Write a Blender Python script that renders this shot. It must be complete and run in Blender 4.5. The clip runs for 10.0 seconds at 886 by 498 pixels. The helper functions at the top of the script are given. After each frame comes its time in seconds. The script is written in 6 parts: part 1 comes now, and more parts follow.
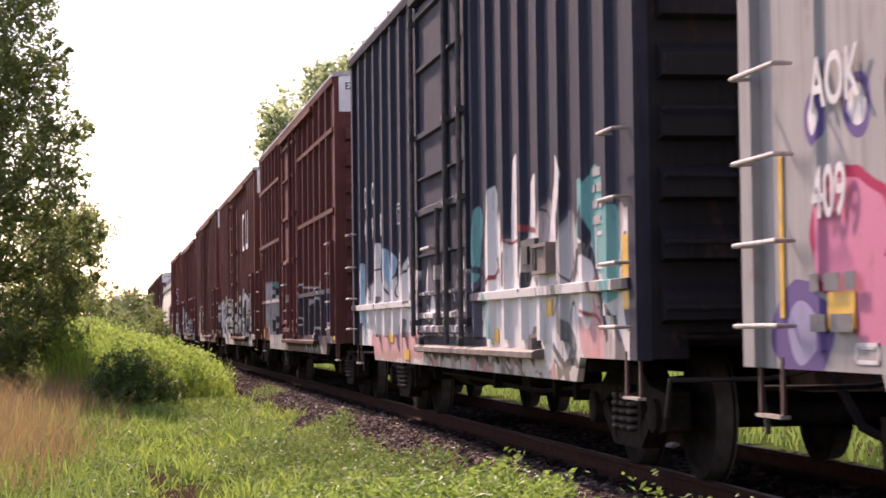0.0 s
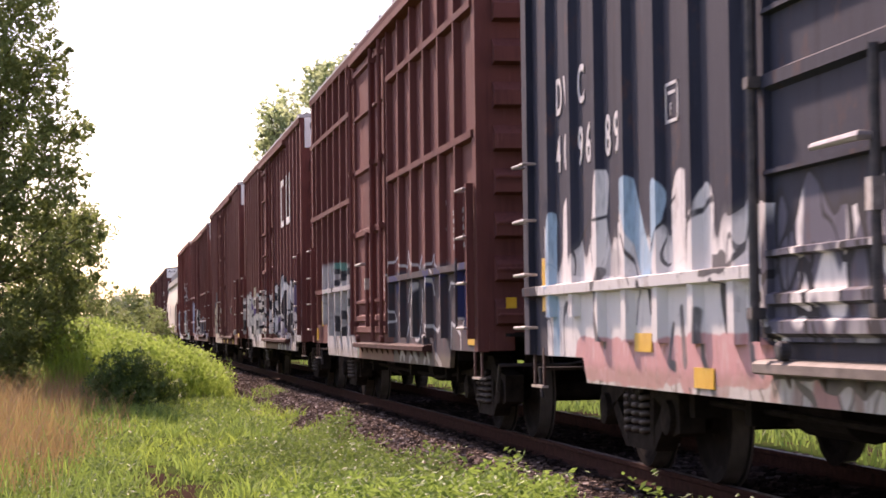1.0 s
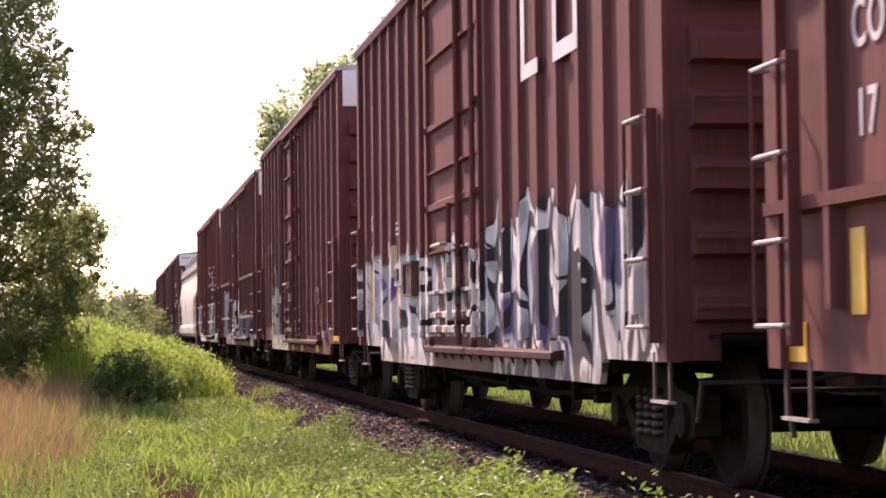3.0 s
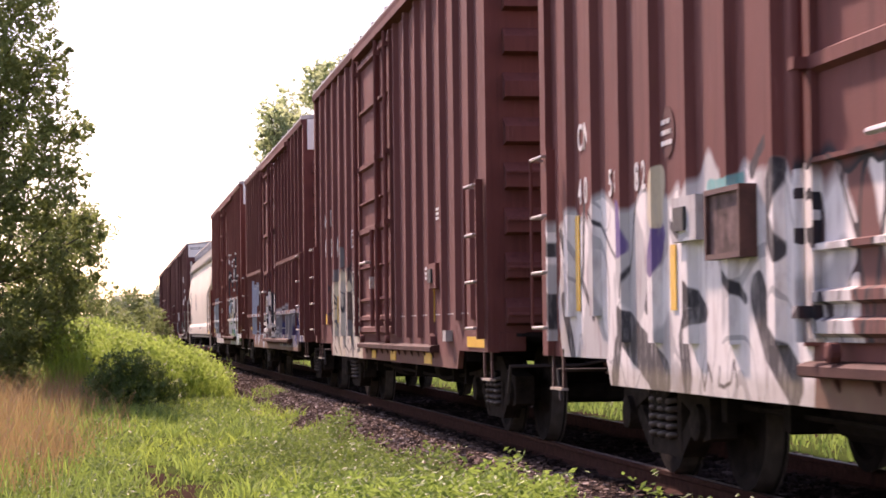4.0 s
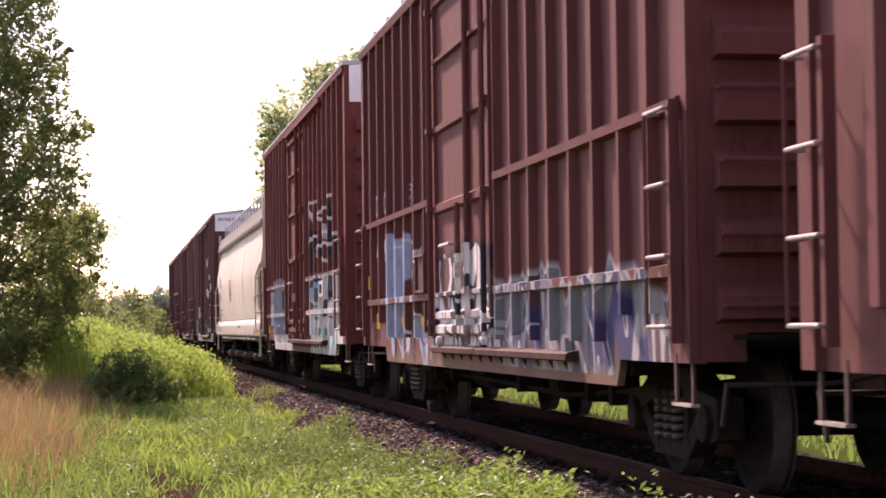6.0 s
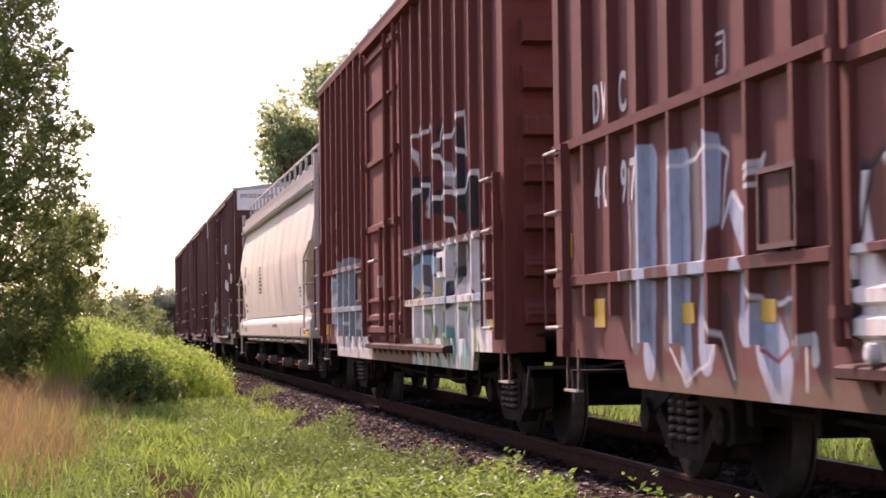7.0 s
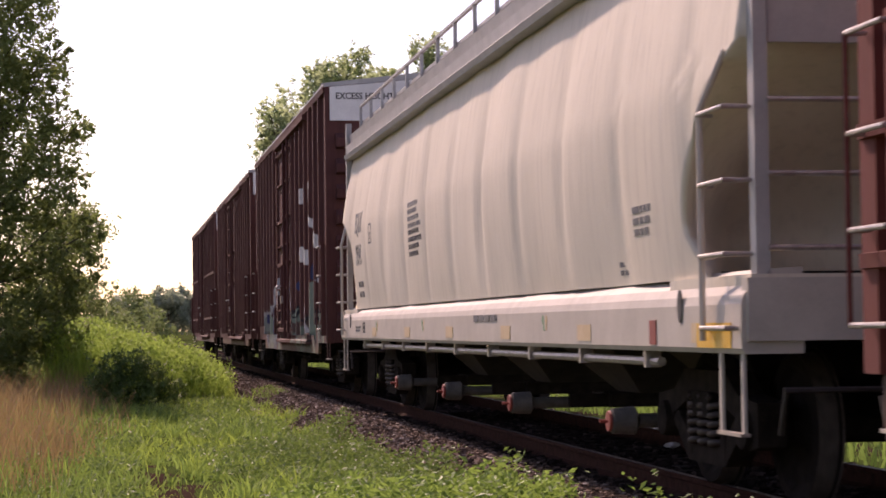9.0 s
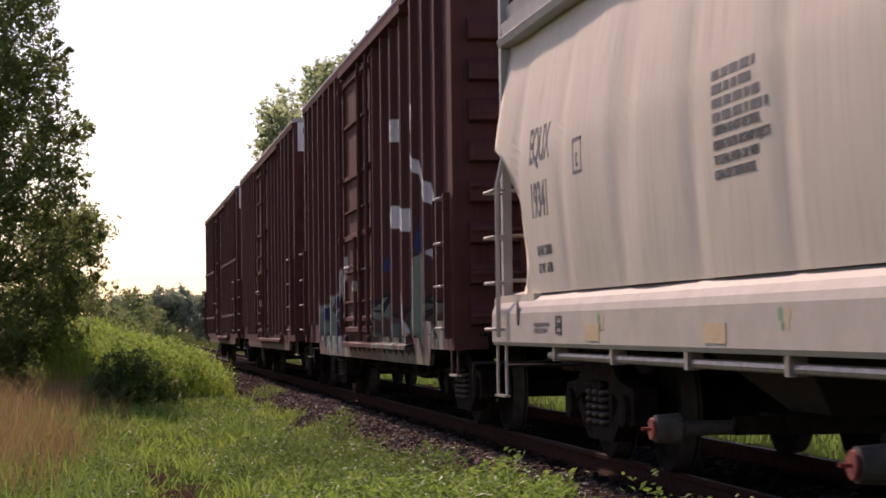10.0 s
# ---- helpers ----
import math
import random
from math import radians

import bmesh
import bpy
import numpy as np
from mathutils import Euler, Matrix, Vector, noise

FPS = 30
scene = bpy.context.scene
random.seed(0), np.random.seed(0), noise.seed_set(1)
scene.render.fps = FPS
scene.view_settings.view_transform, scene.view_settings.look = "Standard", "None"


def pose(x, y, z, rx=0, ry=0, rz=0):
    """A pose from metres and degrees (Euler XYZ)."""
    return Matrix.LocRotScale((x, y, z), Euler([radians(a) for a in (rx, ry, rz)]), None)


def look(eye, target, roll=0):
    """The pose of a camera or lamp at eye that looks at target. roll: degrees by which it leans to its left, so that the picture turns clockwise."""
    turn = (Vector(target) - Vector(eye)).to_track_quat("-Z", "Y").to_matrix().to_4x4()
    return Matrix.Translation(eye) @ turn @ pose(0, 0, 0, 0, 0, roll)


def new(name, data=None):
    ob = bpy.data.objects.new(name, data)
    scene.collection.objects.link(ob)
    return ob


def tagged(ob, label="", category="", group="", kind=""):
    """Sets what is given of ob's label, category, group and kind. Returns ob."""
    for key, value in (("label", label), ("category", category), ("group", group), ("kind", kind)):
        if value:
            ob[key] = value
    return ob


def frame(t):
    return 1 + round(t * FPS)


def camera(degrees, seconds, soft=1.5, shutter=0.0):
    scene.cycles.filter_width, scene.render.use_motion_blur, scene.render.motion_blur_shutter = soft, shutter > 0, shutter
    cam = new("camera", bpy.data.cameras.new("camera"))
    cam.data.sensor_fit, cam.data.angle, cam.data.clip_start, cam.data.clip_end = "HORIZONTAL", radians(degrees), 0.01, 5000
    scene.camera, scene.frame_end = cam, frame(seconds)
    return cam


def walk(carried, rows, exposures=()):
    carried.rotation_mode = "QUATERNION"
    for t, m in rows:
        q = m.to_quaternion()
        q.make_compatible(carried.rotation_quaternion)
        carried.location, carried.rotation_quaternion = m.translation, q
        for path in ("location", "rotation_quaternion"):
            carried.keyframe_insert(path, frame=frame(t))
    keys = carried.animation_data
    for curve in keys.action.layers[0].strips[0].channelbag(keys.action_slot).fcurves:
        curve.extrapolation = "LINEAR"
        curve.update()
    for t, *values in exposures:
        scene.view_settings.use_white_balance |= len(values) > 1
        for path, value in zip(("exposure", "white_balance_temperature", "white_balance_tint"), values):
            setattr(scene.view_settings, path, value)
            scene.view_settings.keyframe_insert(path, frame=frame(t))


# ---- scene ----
EYE = (0.0, 0.0, 1.095)
SPEED = 12.05          # metres a second, towards the viewer
TRACK_X = 4.88         # centre line of the track
RAIL_Z = 0.0           # top of the rail


def aim(yaw, pitch, roll):
    yaw, pitch = radians(yaw), radians(pitch)
    way = Vector((math.sin(yaw) * math.cos(pitch), math.cos(yaw) * math.cos(pitch), math.sin(pitch)))
    return look(EYE, Vector(EYE) + way * 10, roll)


cam = camera(24.5, 10.0, soft=1.7, shutter=0.13)
VIEW = aim(9.24, 2.19, -0.7)
walk(cam, [(0, VIEW), (10, VIEW)],
     exposures=[(0, 0.98, 7600, 41), (2.5, 1.12, 7600, 44), (5.0, 1.1, 7700, 48), (8.0, 0.8, 7600, 46), (9.0, 0.32, 7600, 42), (10, -0.04, 7500, 38)])

# ---- world and sun ----
SUN_WAY = Vector((-0.27, 1.0, 0.9)).normalized()
world = bpy.data.worlds.new("world")
scene.world = world
world.use_nodes = True
wn = world.node_tree
sky = wn.nodes.new("ShaderNodeTexSky")
sky.sky_type, sky.sun_disc = "NISHITA", False
sky.sun_elevation = math.asin(SUN_WAY.z)
sky.sun_rotation = math.atan2(SUN_WAY.x, SUN_WAY.y)
sky.air_density, sky.dust_density, sky.ozone_density = 1.0, 0.8, 2.0
wn.nodes["Background"].inputs["Strength"].default_value = 0.15
wn.links.new(sky.outputs[0], wn.nodes["Background"].inputs["Color"])
sun_data = bpy.data.lights.new("sun", "SUN")
sun_data.energy, sun_data.angle, sun_data.color = 4.2, radians(3), (1.0, 0.92, 0.8)
sun = new("sun", sun_data)
sun.matrix_world = look(SUN_WAY * 60, (0, 0, 0))


# ---- materials ----
class Nodes:
    """Shortcuts for building a node material."""

    def __init__(self, name):
        self.m = bpy.data.materials.new(name)
        self.m.use_nodes = True
        self.t = self.m.node_tree
        self.b = self.t.nodes["Principled BSDF"]
        self.co = self.t.nodes.new("ShaderNodeTexCoord").outputs["Object"]

    def put(self, socket, value):
        if isinstance(value, (int, float)):
            socket.default_value = value
        elif isinstance(value, (tuple, list)):
            socket.default_value = (*value, 1.0) if len(value) == 3 and socket.type == "RGBA" else value
        else:
            self.t.links.new(value, socket)

    def math(self, op, a, b=0.0, clamp=False):
        n = self.t.nodes.new("ShaderNodeMath")
        n.operation = op
        self.put(n.inputs[0], a)
        self.put(n.inputs[1], b)
        if clamp:
            return self.math("MAXIMUM", self.math("MINIMUM", n.outputs[0], 1.0), 0.0)
        return n.outputs[0]

    def vec(self, op, a, b=None, scale=None):
        n = self.t.nodes.new("ShaderNodeVectorMath")
        n.operation = op
        self.put(n.inputs[0], a)
        if b is not None:
            self.put(n.inputs[1], b)
        if scale is not None:
            self.put(n.inputs["Scale"], scale)
        return n.outputs["Value" if op in ("DOT_PRODUCT", "DISTANCE") else "Vector"]

    def use(self, tree, values):
        n = self.t.nodes.new("ShaderNodeGroup")
        n.node_tree = tree
        for socket, value in zip(n.inputs, values):
            self.put(socket, value)
        return n.outputs[0]

    def mix(self, f, a, b):
        n = self.t.nodes.new("ShaderNodeMix")
        n.data_type = "RGBA"
        self.put(n.inputs[0], f)
        self.put(n.inputs[6], a)
        self.put(n.inputs[7], b)
        return n.outputs[2]

    def noise(self, vec, scale, detail=4.0, rough=0.6, distort=0.0):
        n = self.t.nodes.new("ShaderNodeTexNoise")
        self.put(n.inputs["Vector"], vec)
        n.inputs["Scale"].default_value, n.inputs["Detail"].default_value = scale, detail
        n.inputs["Roughness"].default_value, n.inputs["Distortion"].default_value = rough, distort
        return n.outputs[0]

    def scaled(self, s, shift=(0, 0, 0), vec=None):
        n = self.t.nodes.new("ShaderNodeMapping")
        self.put(n.inputs["Vector"], vec or self.co)
        n.inputs["Scale"].default_value, n.inputs["Location"].default_value = s, shift
        return n.outputs[0]

    def ramp(self, f, stops, hard=False):
        n = self.t.nodes.new("ShaderNodeValToRGB")
        self.put(n.inputs[0], f)
        r = n.color_ramp
        r.interpolation = "CONSTANT" if hard else "LINEAR"
        while len(r.elements) < len(stops):
            r.elements.new(0.5)
        for e, (p, c) in zip(r.elements, stops):
            e.position = p
            e.color = (c, c, c, 1) if isinstance(c, (int, float)) else (*c, 1)
        return n.outputs[0]

    def xyz(self, vec=None):
        n = self.t.nodes.new("ShaderNodeSeparateXYZ")
        self.put(n.inputs[0], vec or self.co)
        return n.outputs

    def join(self, x, y, z):
        n = self.t.nodes.new("ShaderNodeCombineXYZ")
        for s, v in zip(n.inputs, (x, y, z)):
            self.put(s, v)
        return n.outputs[0]

    def bump(self, height, strength, distance=0.01):
        n = self.t.nodes.new("ShaderNodeBump")
        n.inputs["Strength"].default_value, n.inputs["Distance"].default_value = strength, distance
        self.put(n.inputs["Height"], height)
        self.put(self.b.inputs["Normal"], n.outputs[0])

    def done(self, colour, rough=0.6, metal=0.0, spec=0.5):
        self.put(self.b.inputs["Base Color"], colour)
        self.put(self.b.inputs["Roughness"], rough)
        self.put(self.b.inputs["Metallic"], metal)
        self.b.inputs["Specular IOR Level"].default_value = spec
        return self.m


def plain(name, a, b, scale=6.0, rough=0.7, metal=0.0, relief=0.15, stretch=(1, 1, 1), spec=0.3):
    """A surface that varies between two colours at two scales."""
    n = Nodes(name)
    big = n.noise(n.scaled(stretch), scale, 5)
    fine = n.noise(n.scaled(stretch), scale * 14, 3)
    f = n.math("ADD", n.math("MULTIPLY", big, 0.75), n.math("MULTIPLY", fine, 0.25))
    n.bump(fine, relief)
    return n.done(n.mix(n.ramp(f, [(0.35, 0.0), (0.65, 1.0)]), a, b), rough, metal, spec)


class Group(Nodes):
    """The same shortcuts inside a node group of named inputs and one output."""

    def __init__(self, name, inputs, kind):
        self.t = bpy.data.node_groups.new(name, "ShaderNodeTree")
        for label, socket in inputs:
            self.t.interface.new_socket(label, in_out="INPUT", socket_type=socket)
        self.t.interface.new_socket("Result", in_out="OUTPUT", socket_type=kind)
        self.given = self.t.nodes.new("NodeGroupInput").outputs

    def close(self, value):
        self.put(self.t.nodes.new("NodeGroupOutput").inputs[0], value)
        return self.t


def segment_group():
    """The distance from a spot to a straight stroke, or the distance so far if that is less."""
    v = "NodeSocketVector"
    g = Group("stroke_distance", (("spot", v), ("start", v), ("run", v), ("scaled run", v), ("so far", "NodeSocketFloat")), "NodeSocketFloat")
    spot, start, run, inverse, far = g.given[:5]
    at = g.vec("SUBTRACT", spot, start)
    along = g.math("ADD", g.vec("DOT_PRODUCT", at, inverse), 0.0, True)
    return g.close(g.math("MINIMUM", far, g.vec("DISTANCE", at, g.vec("SCALE", run, None, along))))


def spray_group():
    """Lays ink over a colour within half a stroke's width, with a soft edge."""
    c, f = "NodeSocketColor", "NodeSocketFloat"
    g = Group("spray", (("colour", c), ("ink", c), ("half", f), ("distance", f), ("cover", f)), c)
    colour, ink, half, near, cover = g.given[:5]
    return g.close(g.mix(g.math("MULTIPLY", g.math("MULTIPLY", g.math("SUBTRACT", half, near), 70.0, True), cover), colour, ink))


SEGMENT, SPRAY = segment_group(), spray_group()


def car_paint(name, base, fade, rust=0.5, layers=(), rough=0.62, grime=0.55, blobs=(), hem_dirt=0.75, tags=()):
    """Weathered car paint: faded patches, rust, streaks of dirt, and painted tags on the side that faces -x."""
    n = Nodes(name)
    x, y, z = n.xyz()
    patch = n.noise(n.scaled((1, 1, 0.5)), 0.9, 6, 0.65)
    streak = n.noise(n.scaled((6, 6, 0.35)), 2.2, 5, 0.6)
    fine = n.noise(n.co, 45, 3)
    colour = n.mix(n.ramp(patch, [(0.3, 0.0), (0.7, 1.0)]), base, fade)
    colour = n.mix(n.math("MULTIPLY", n.ramp(streak, [(0.5, 0.0), (0.75, 1.0)]), grime * 0.85), colour, tuple(c * 0.35 for c in base))
    scuff = n.ramp(n.noise(n.scaled((9, 9, 0.5), (3.0, 1.0, 0.0)), 4.0, 6, 0.7), [(0.6, 0.0), (0.74, 1.0)])
    colour = n.mix(n.math("MULTIPLY", scuff, 0.4), colour, tuple(min(0.8, c * 1.5 + 0.06) for c in fade))
    outside = n.math("LESS_THAN", x, -1.3)
    for g in layers:
        s = g.get("seed", 1.0)
        wob = n.noise(n.join(y, z, s), 1.3, 2)
        wob2 = n.noise(n.join(y, z, s + 9.0), 1.1, 2)
        yy = n.math("ADD", y, n.math("MULTIPLY", n.math("SUBTRACT", wob, 0.5), 0.55))
        zz = n.math("ADD", z, n.math("MULTIPLY", n.math("SUBTRACT", wob2, 0.5), 0.55))
        jag = n.noise(n.join(n.math("MULTIPLY", y, g.get("jag", 2.6)), s * 3.1, 0.0), 1.0, 0.7)
        top = n.math("ADD", g["z1"], n.math("MULTIPLY", n.math("SUBTRACT", jag, 0.5), g.get("rise", 1.6)))
        depth = n.math("SUBTRACT", top, z)
        soft = n.math("MULTIPLY", depth, g.get("soft", 18.0), True)
        m = n.math("MULTIPLY", soft, n.math("GREATER_THAN", z, g["z0"]))
        m = n.math("MULTIPLY", m, n.math("MULTIPLY", n.math("GREATER_THAN", yy, g["y0"]), n.math("LESS_THAN", yy, g["y1"])))
        m = n.math("MULTIPLY", m, outside)
        k = len(g["cols"])
        pick = n.noise(n.join(yy, n.math("MULTIPLY", zz, 0.6), s + 4.0), g.get("cell", 1.3), 1.0)
        stops = []
        for i, c in enumerate(g["cols"]):
            a = 0.32 + 0.36 * i / k
            stops += [(max(0.0, a), c), (a + 0.27 / k, c)]
        fill = n.ramp(pick, stops)
        size, wid = g.get("size", 1.5), g.get("line_width", 0.05)
        for turn, (sc, w) in enumerate(((1.0, 0.55), (1.55, 0.4))):
            swirl = n.noise(n.join(n.math("MULTIPLY", y, 1.15), n.math("MULTIPLY", z, 0.6), s + 7.0 * turn), size * sc, 0.6, 0.5, 0.5)
            curve = n.math("LESS_THAN", n.math("ABSOLUTE", n.math("SUBTRACT", swirl, 0.47 + 0.06 * turn)), wid * w)
            fill = n.mix(curve, fill, g["line"])
        rim = n.math("LESS_THAN", depth, 0.07)
        fill = n.mix(rim, fill, g.get("rim", g["line"]))
        worn = n.ramp(n.noise(n.scaled((4, 4, 0.8)), 3.0, 6), [(0.3, 0.55), (0.5, 1.0)])
        colour = n.mix(n.math("MULTIPLY", m, worn), colour, fill)
    for yc, zc, ry, rz, ink, rim_ink, rim_w in blobs:
        wob = n.noise(n.join(y, z, yc), 2.2, 1)
        dy = n.math("DIVIDE", n.math("SUBTRACT", y, yc), ry)
        dz = n.math("DIVIDE", n.math("SUBTRACT", z, zc), rz)
        dist = n.math("SQRT", n.math("ADD", n.math("MULTIPLY", dy, dy), n.math("MULTIPLY", dz, dz)))
        dist = n.math("ADD", dist, n.math("MULTIPLY", n.math("SUBTRACT", wob, 0.5), 0.7))
        ink_m = n.math("MULTIPLY", n.math("LESS_THAN", dist, 1.0), outside)
        colour = n.mix(ink_m, colour, n.mix(n.math("GREATER_THAN", dist, 1.0 - rim_w), ink, rim_ink))
    if tags:
        sway = n.math("MULTIPLY", n.math("SUBTRACT", n.noise(n.join(0.0, y, z), 3.0, 2), 0.5), 0.1)
        spot = n.join(0.0, n.math("ADD", y, sway), n.math("ADD", z, sway))
        thin = n.math("MULTIPLY", n.ramp(n.noise(n.scaled((5, 5, 1.2)), 4.0, 6), [(0.3, 0.6), (0.5, 0.97)]), outside)
    for ink, half, way in tags:
        near = 9.0
        for (ya, za), (yb, zb) in zip(way, way[1:]):
            run = Vector((0, yb - ya, zb - za))
            near = n.use(SEGMENT, (spot, (0, ya, za), tuple(run), tuple(run / max(1e-6, run.length_squared)), near))
        colour = n.use(SPRAY, (colour, ink, half, near, thin))
    rusty = n.ramp(n.noise(n.scaled((1.2, 1.2, 0.7)), 3.5, 8, 0.7), [(0.58, 0.0), (0.68, 1.0)])
    colour = n.mix(n.math("MULTIPLY", rusty, rust), colour, n.mix(fine, (0.09, 0.035, 0.02), (0.2, 0.08, 0.04)))
    low = n.math("MULTIPLY", n.math("SUBTRACT", 1.7, z), 0.5, True)
    dust = n.math("MULTIPLY", n.math("MULTIPLY", low, n.noise(n.co, 2.0, 5)), grime)
    colour = n.mix(dust, colour, (0.06, 0.042, 0.032))
    hem = n.math("MULTIPLY", n.math("SUBTRACT", n.math("ADD", 0.79, n.math("MULTIPLY", streak, 0.1)), z), 14.0, True)
    colour = n.mix(n.math("MULTIPLY", n.math("MULTIPLY", hem, outside), n.math("MULTIPLY", n.noise(n.scaled((1, 1, 2)), 1.6, 5), hem_dirt)), colour, (0.2, 0.165, 0.1))
    n.bump(n.math("ADD", fine, n.math("MULTIPLY", patch, 2.0)), 0.12)
    return n.done(colour, n.math("ADD", rough, n.math("MULTIPLY", patch, 0.3)), 0.0, 0.17)


def leafy(name, a, b, through_part=0.35):
    n = Nodes(name)
    isl = n.t.nodes.new("ShaderNodeNewGeometry").outputs["Random Per Island"]
    patch = n.noise(n.co, 0.8, 3)
    f = n.math("ADD", n.math("MULTIPLY", isl, 0.6), n.math("MULTIPLY", patch, 0.4))
    colour = n.mix(f, a, b)
    n.done(colour, 0.5, 0.0, 0.32)
    tr = n.t.nodes.new("ShaderNodeBsdfTranslucent")
    n.put(tr.inputs[0], n.mix(0.35, colour, (0.33, 0.42, 0.13)))
    sh = n.t.nodes.new("ShaderNodeMixShader")
    sh.inputs[0].default_value = through_part
    n.t.links.new(n.b.outputs[0], sh.inputs[1])
    n.t.links.new(tr.outputs[0], sh.inputs[2])
    n.t.links.new(sh.outputs[0], n.t.nodes["Material Output"].inputs[0])
    return n.m


STEEL = plain("bare_worn_steel", (0.02, 0.016, 0.014), (0.05, 0.04, 0.036), 8, 0.6, 0.3)
DARK = plain("grimy_black_iron", (0.008, 0.007, 0.006), (0.02, 0.016, 0.015), 7, 0.9, spec=0.03)
CAST = plain("dusty_cast_iron", (0.011, 0.009, 0.008), (0.03, 0.024, 0.02), 9, 0.9, spec=0.03)
TREAD = plain("polished_tread_steel", (0.05, 0.042, 0.038), (0.1, 0.085, 0.078), 12, 0.6, 0.1, spec=0.15)
RUST = plain("brown_rail_rust", (0.022, 0.009, 0.007), (0.052, 0.022, 0.016), 10, 0.9, spec=0.03)
GALV = plain("weathered_galvanised_roof", (0.3, 0.29, 0.28), (0.45, 0.43, 0.41), 3, 0.5, 0.3)
WHITE = plain("dirty_white_paint", (0.5, 0.48, 0.46), (0.72, 0.7, 0.68), 4, 0.55)
SOFTWHITE = plain("faded_white_stencil_paint", (0.3, 0.27, 0.26), (0.48, 0.45, 0.43), 6, 0.7, spec=0.1)
CAPWHITE = plain("whitewash_paint", (0.66, 0.63, 0.6), (0.82, 0.8, 0.77), 2, 0.7)
YELLOW = plain("reflective_yellow_plate", (0.62, 0.33, 0.02), (0.75, 0.45, 0.05), 9, 0.4)
INK = plain("black_stencil_paint", (0.02, 0.02, 0.02), (0.05, 0.05, 0.05), 9, 0.6)
GREYINK = plain("grey_stencil_paint", (0.1, 0.1, 0.105), (0.16, 0.16, 0.16), 9, 0.6)
WOOD = plain("creosoted_tie_wood", (0.015, 0.011, 0.009), (0.04, 0.03, 0.024), 5, 0.9, 0, 0.4, (1, 6, 6), spec=0.03)
RED = plain("faded_red_paint", (0.2, 0.035, 0.03), (0.32, 0.07, 0.05), 8, 0.6)
BARK = plain("grey_brown_bark", (0.06, 0.045, 0.035), (0.14, 0.11, 0.085), 9, 0.9, 0, 0.5, (4, 4, 0.6))


# ---- mesh helpers ----
def part(name, bm, material, parent=None, label="", smooth=False):
    me = bpy.data.meshes.new(name)
    if smooth:
        for f in bm.faces:
            f.smooth = True
    bm.to_mesh(me)
    bm.free()
    me.materials.append(material)
    ob = new(name, me)
    ob.parent = parent
    return tagged(ob, label)


def box(bm, x0, x1, y0, y1, z0, z1):
    v = [bm.verts.new((x, y, z)) for z in (z0, z1) for y in (y0, y1) for x in (x0, x1)]
    for q in ((0, 2, 3, 1), (4, 5, 7, 6), (0, 1, 5, 4), (2, 6, 7, 3), (0, 4, 6, 2), (1, 3, 7, 5)):
        bm.faces.new([v[i] for i in q])
    return v


def rod(bm, a, b, r, seg=8, r2=None):
    a, b = Vector(a), Vector(b)
    q = (b - a).to_track_quat("Z", "Y")
    rings = []
    for p, rr in ((a, r), (b, r if r2 is None else r2)):
        rings.append([bm.verts.new(p + q @ Vector((rr * math.cos(6.2832 * i / seg), rr * math.sin(6.2832 * i / seg), 0))) for i in range(seg)])
    for i in range(seg):
        j = (i + 1) % seg
        bm.faces.new((rings[0][i], rings[0][j], rings[1][j], rings[1][i]))
    bm.faces.new(rings[0][::-1])
    bm.faces.new(rings[1])


def bent(bm, pts, r, seg=7):
    """One round bar along a bent line, mitred at its corners."""
    pts = [Vector(p) for p in pts]
    rings, side = [], None
    for i, p in enumerate(pts):
        before = (p - pts[i - 1]).normalized() if i else (pts[1] - p).normalized()
        after = (pts[i + 1] - p).normalized() if i + 1 < len(pts) else before
        way = (before + after).normalized()
        stretch = 1.0 / max(0.6, way.dot(after))
        if side is None:
            side = way.orthogonal().normalized()
        side = (side - way * side.dot(way)).normalized()
        other = way.cross(side)
        rr = r * min(1.35, stretch)
        rings.append([bm.verts.new(p + (side * math.cos(6.2832 * k / seg) + other * math.sin(6.2832 * k / seg)) * rr) for k in range(seg)])
    for p, q in zip(rings, rings[1:]):
        for k in range(seg):
            m = (k + 1) % seg
            bm.faces.new((p[k], p[m], q[m], q[k]))
    bm.faces.new(rings[0][::-1])
    bm.faces.new(rings[-1])


def prism(bm, pts, axis, a, b):
    """Extrudes an outline of 2D points along an axis from a to b."""
    def at(p, h):
        c = list(p)
        c.insert("xyz".index(axis), h)
        return bm.verts.new(c)
    lo, hi = [at(p, a) for p in pts], [at(p, b) for p in pts]
    k = len(pts)
    for i in range(k):
        j = (i + 1) % k
        bm.faces.new((lo[i], lo[j], hi[j], hi[i]))
    bm.faces.new(lo[::-1])
    bm.faces.new(hi)
    bmesh.ops.recalc_face_normals(bm, faces=bm.faces)


def lathe(bm, outline, seg=28, centre=(0, 0, 0)):
    """Turns (x, radius) pairs about the x axis."""
    rings = []
    for x, r in outline:
        rings.append([bm.verts.new((centre[0] + x, centre[1] + r * math.cos(6.2832 * i / seg), centre[2] + r * math.sin(6.2832 * i / seg))) for i in range(seg)])
    for p, q in zip(rings, rings[1:]):
        for i in range(seg):
            j = (i + 1) % seg
            bm.faces.new((p[i], p[j], q[j], q[i]))
    bm.faces.new(rings[0][::-1])
    bm.faces.new(rings[-1])
    bmesh.ops.recalc_face_normals(bm, faces=bm.faces)


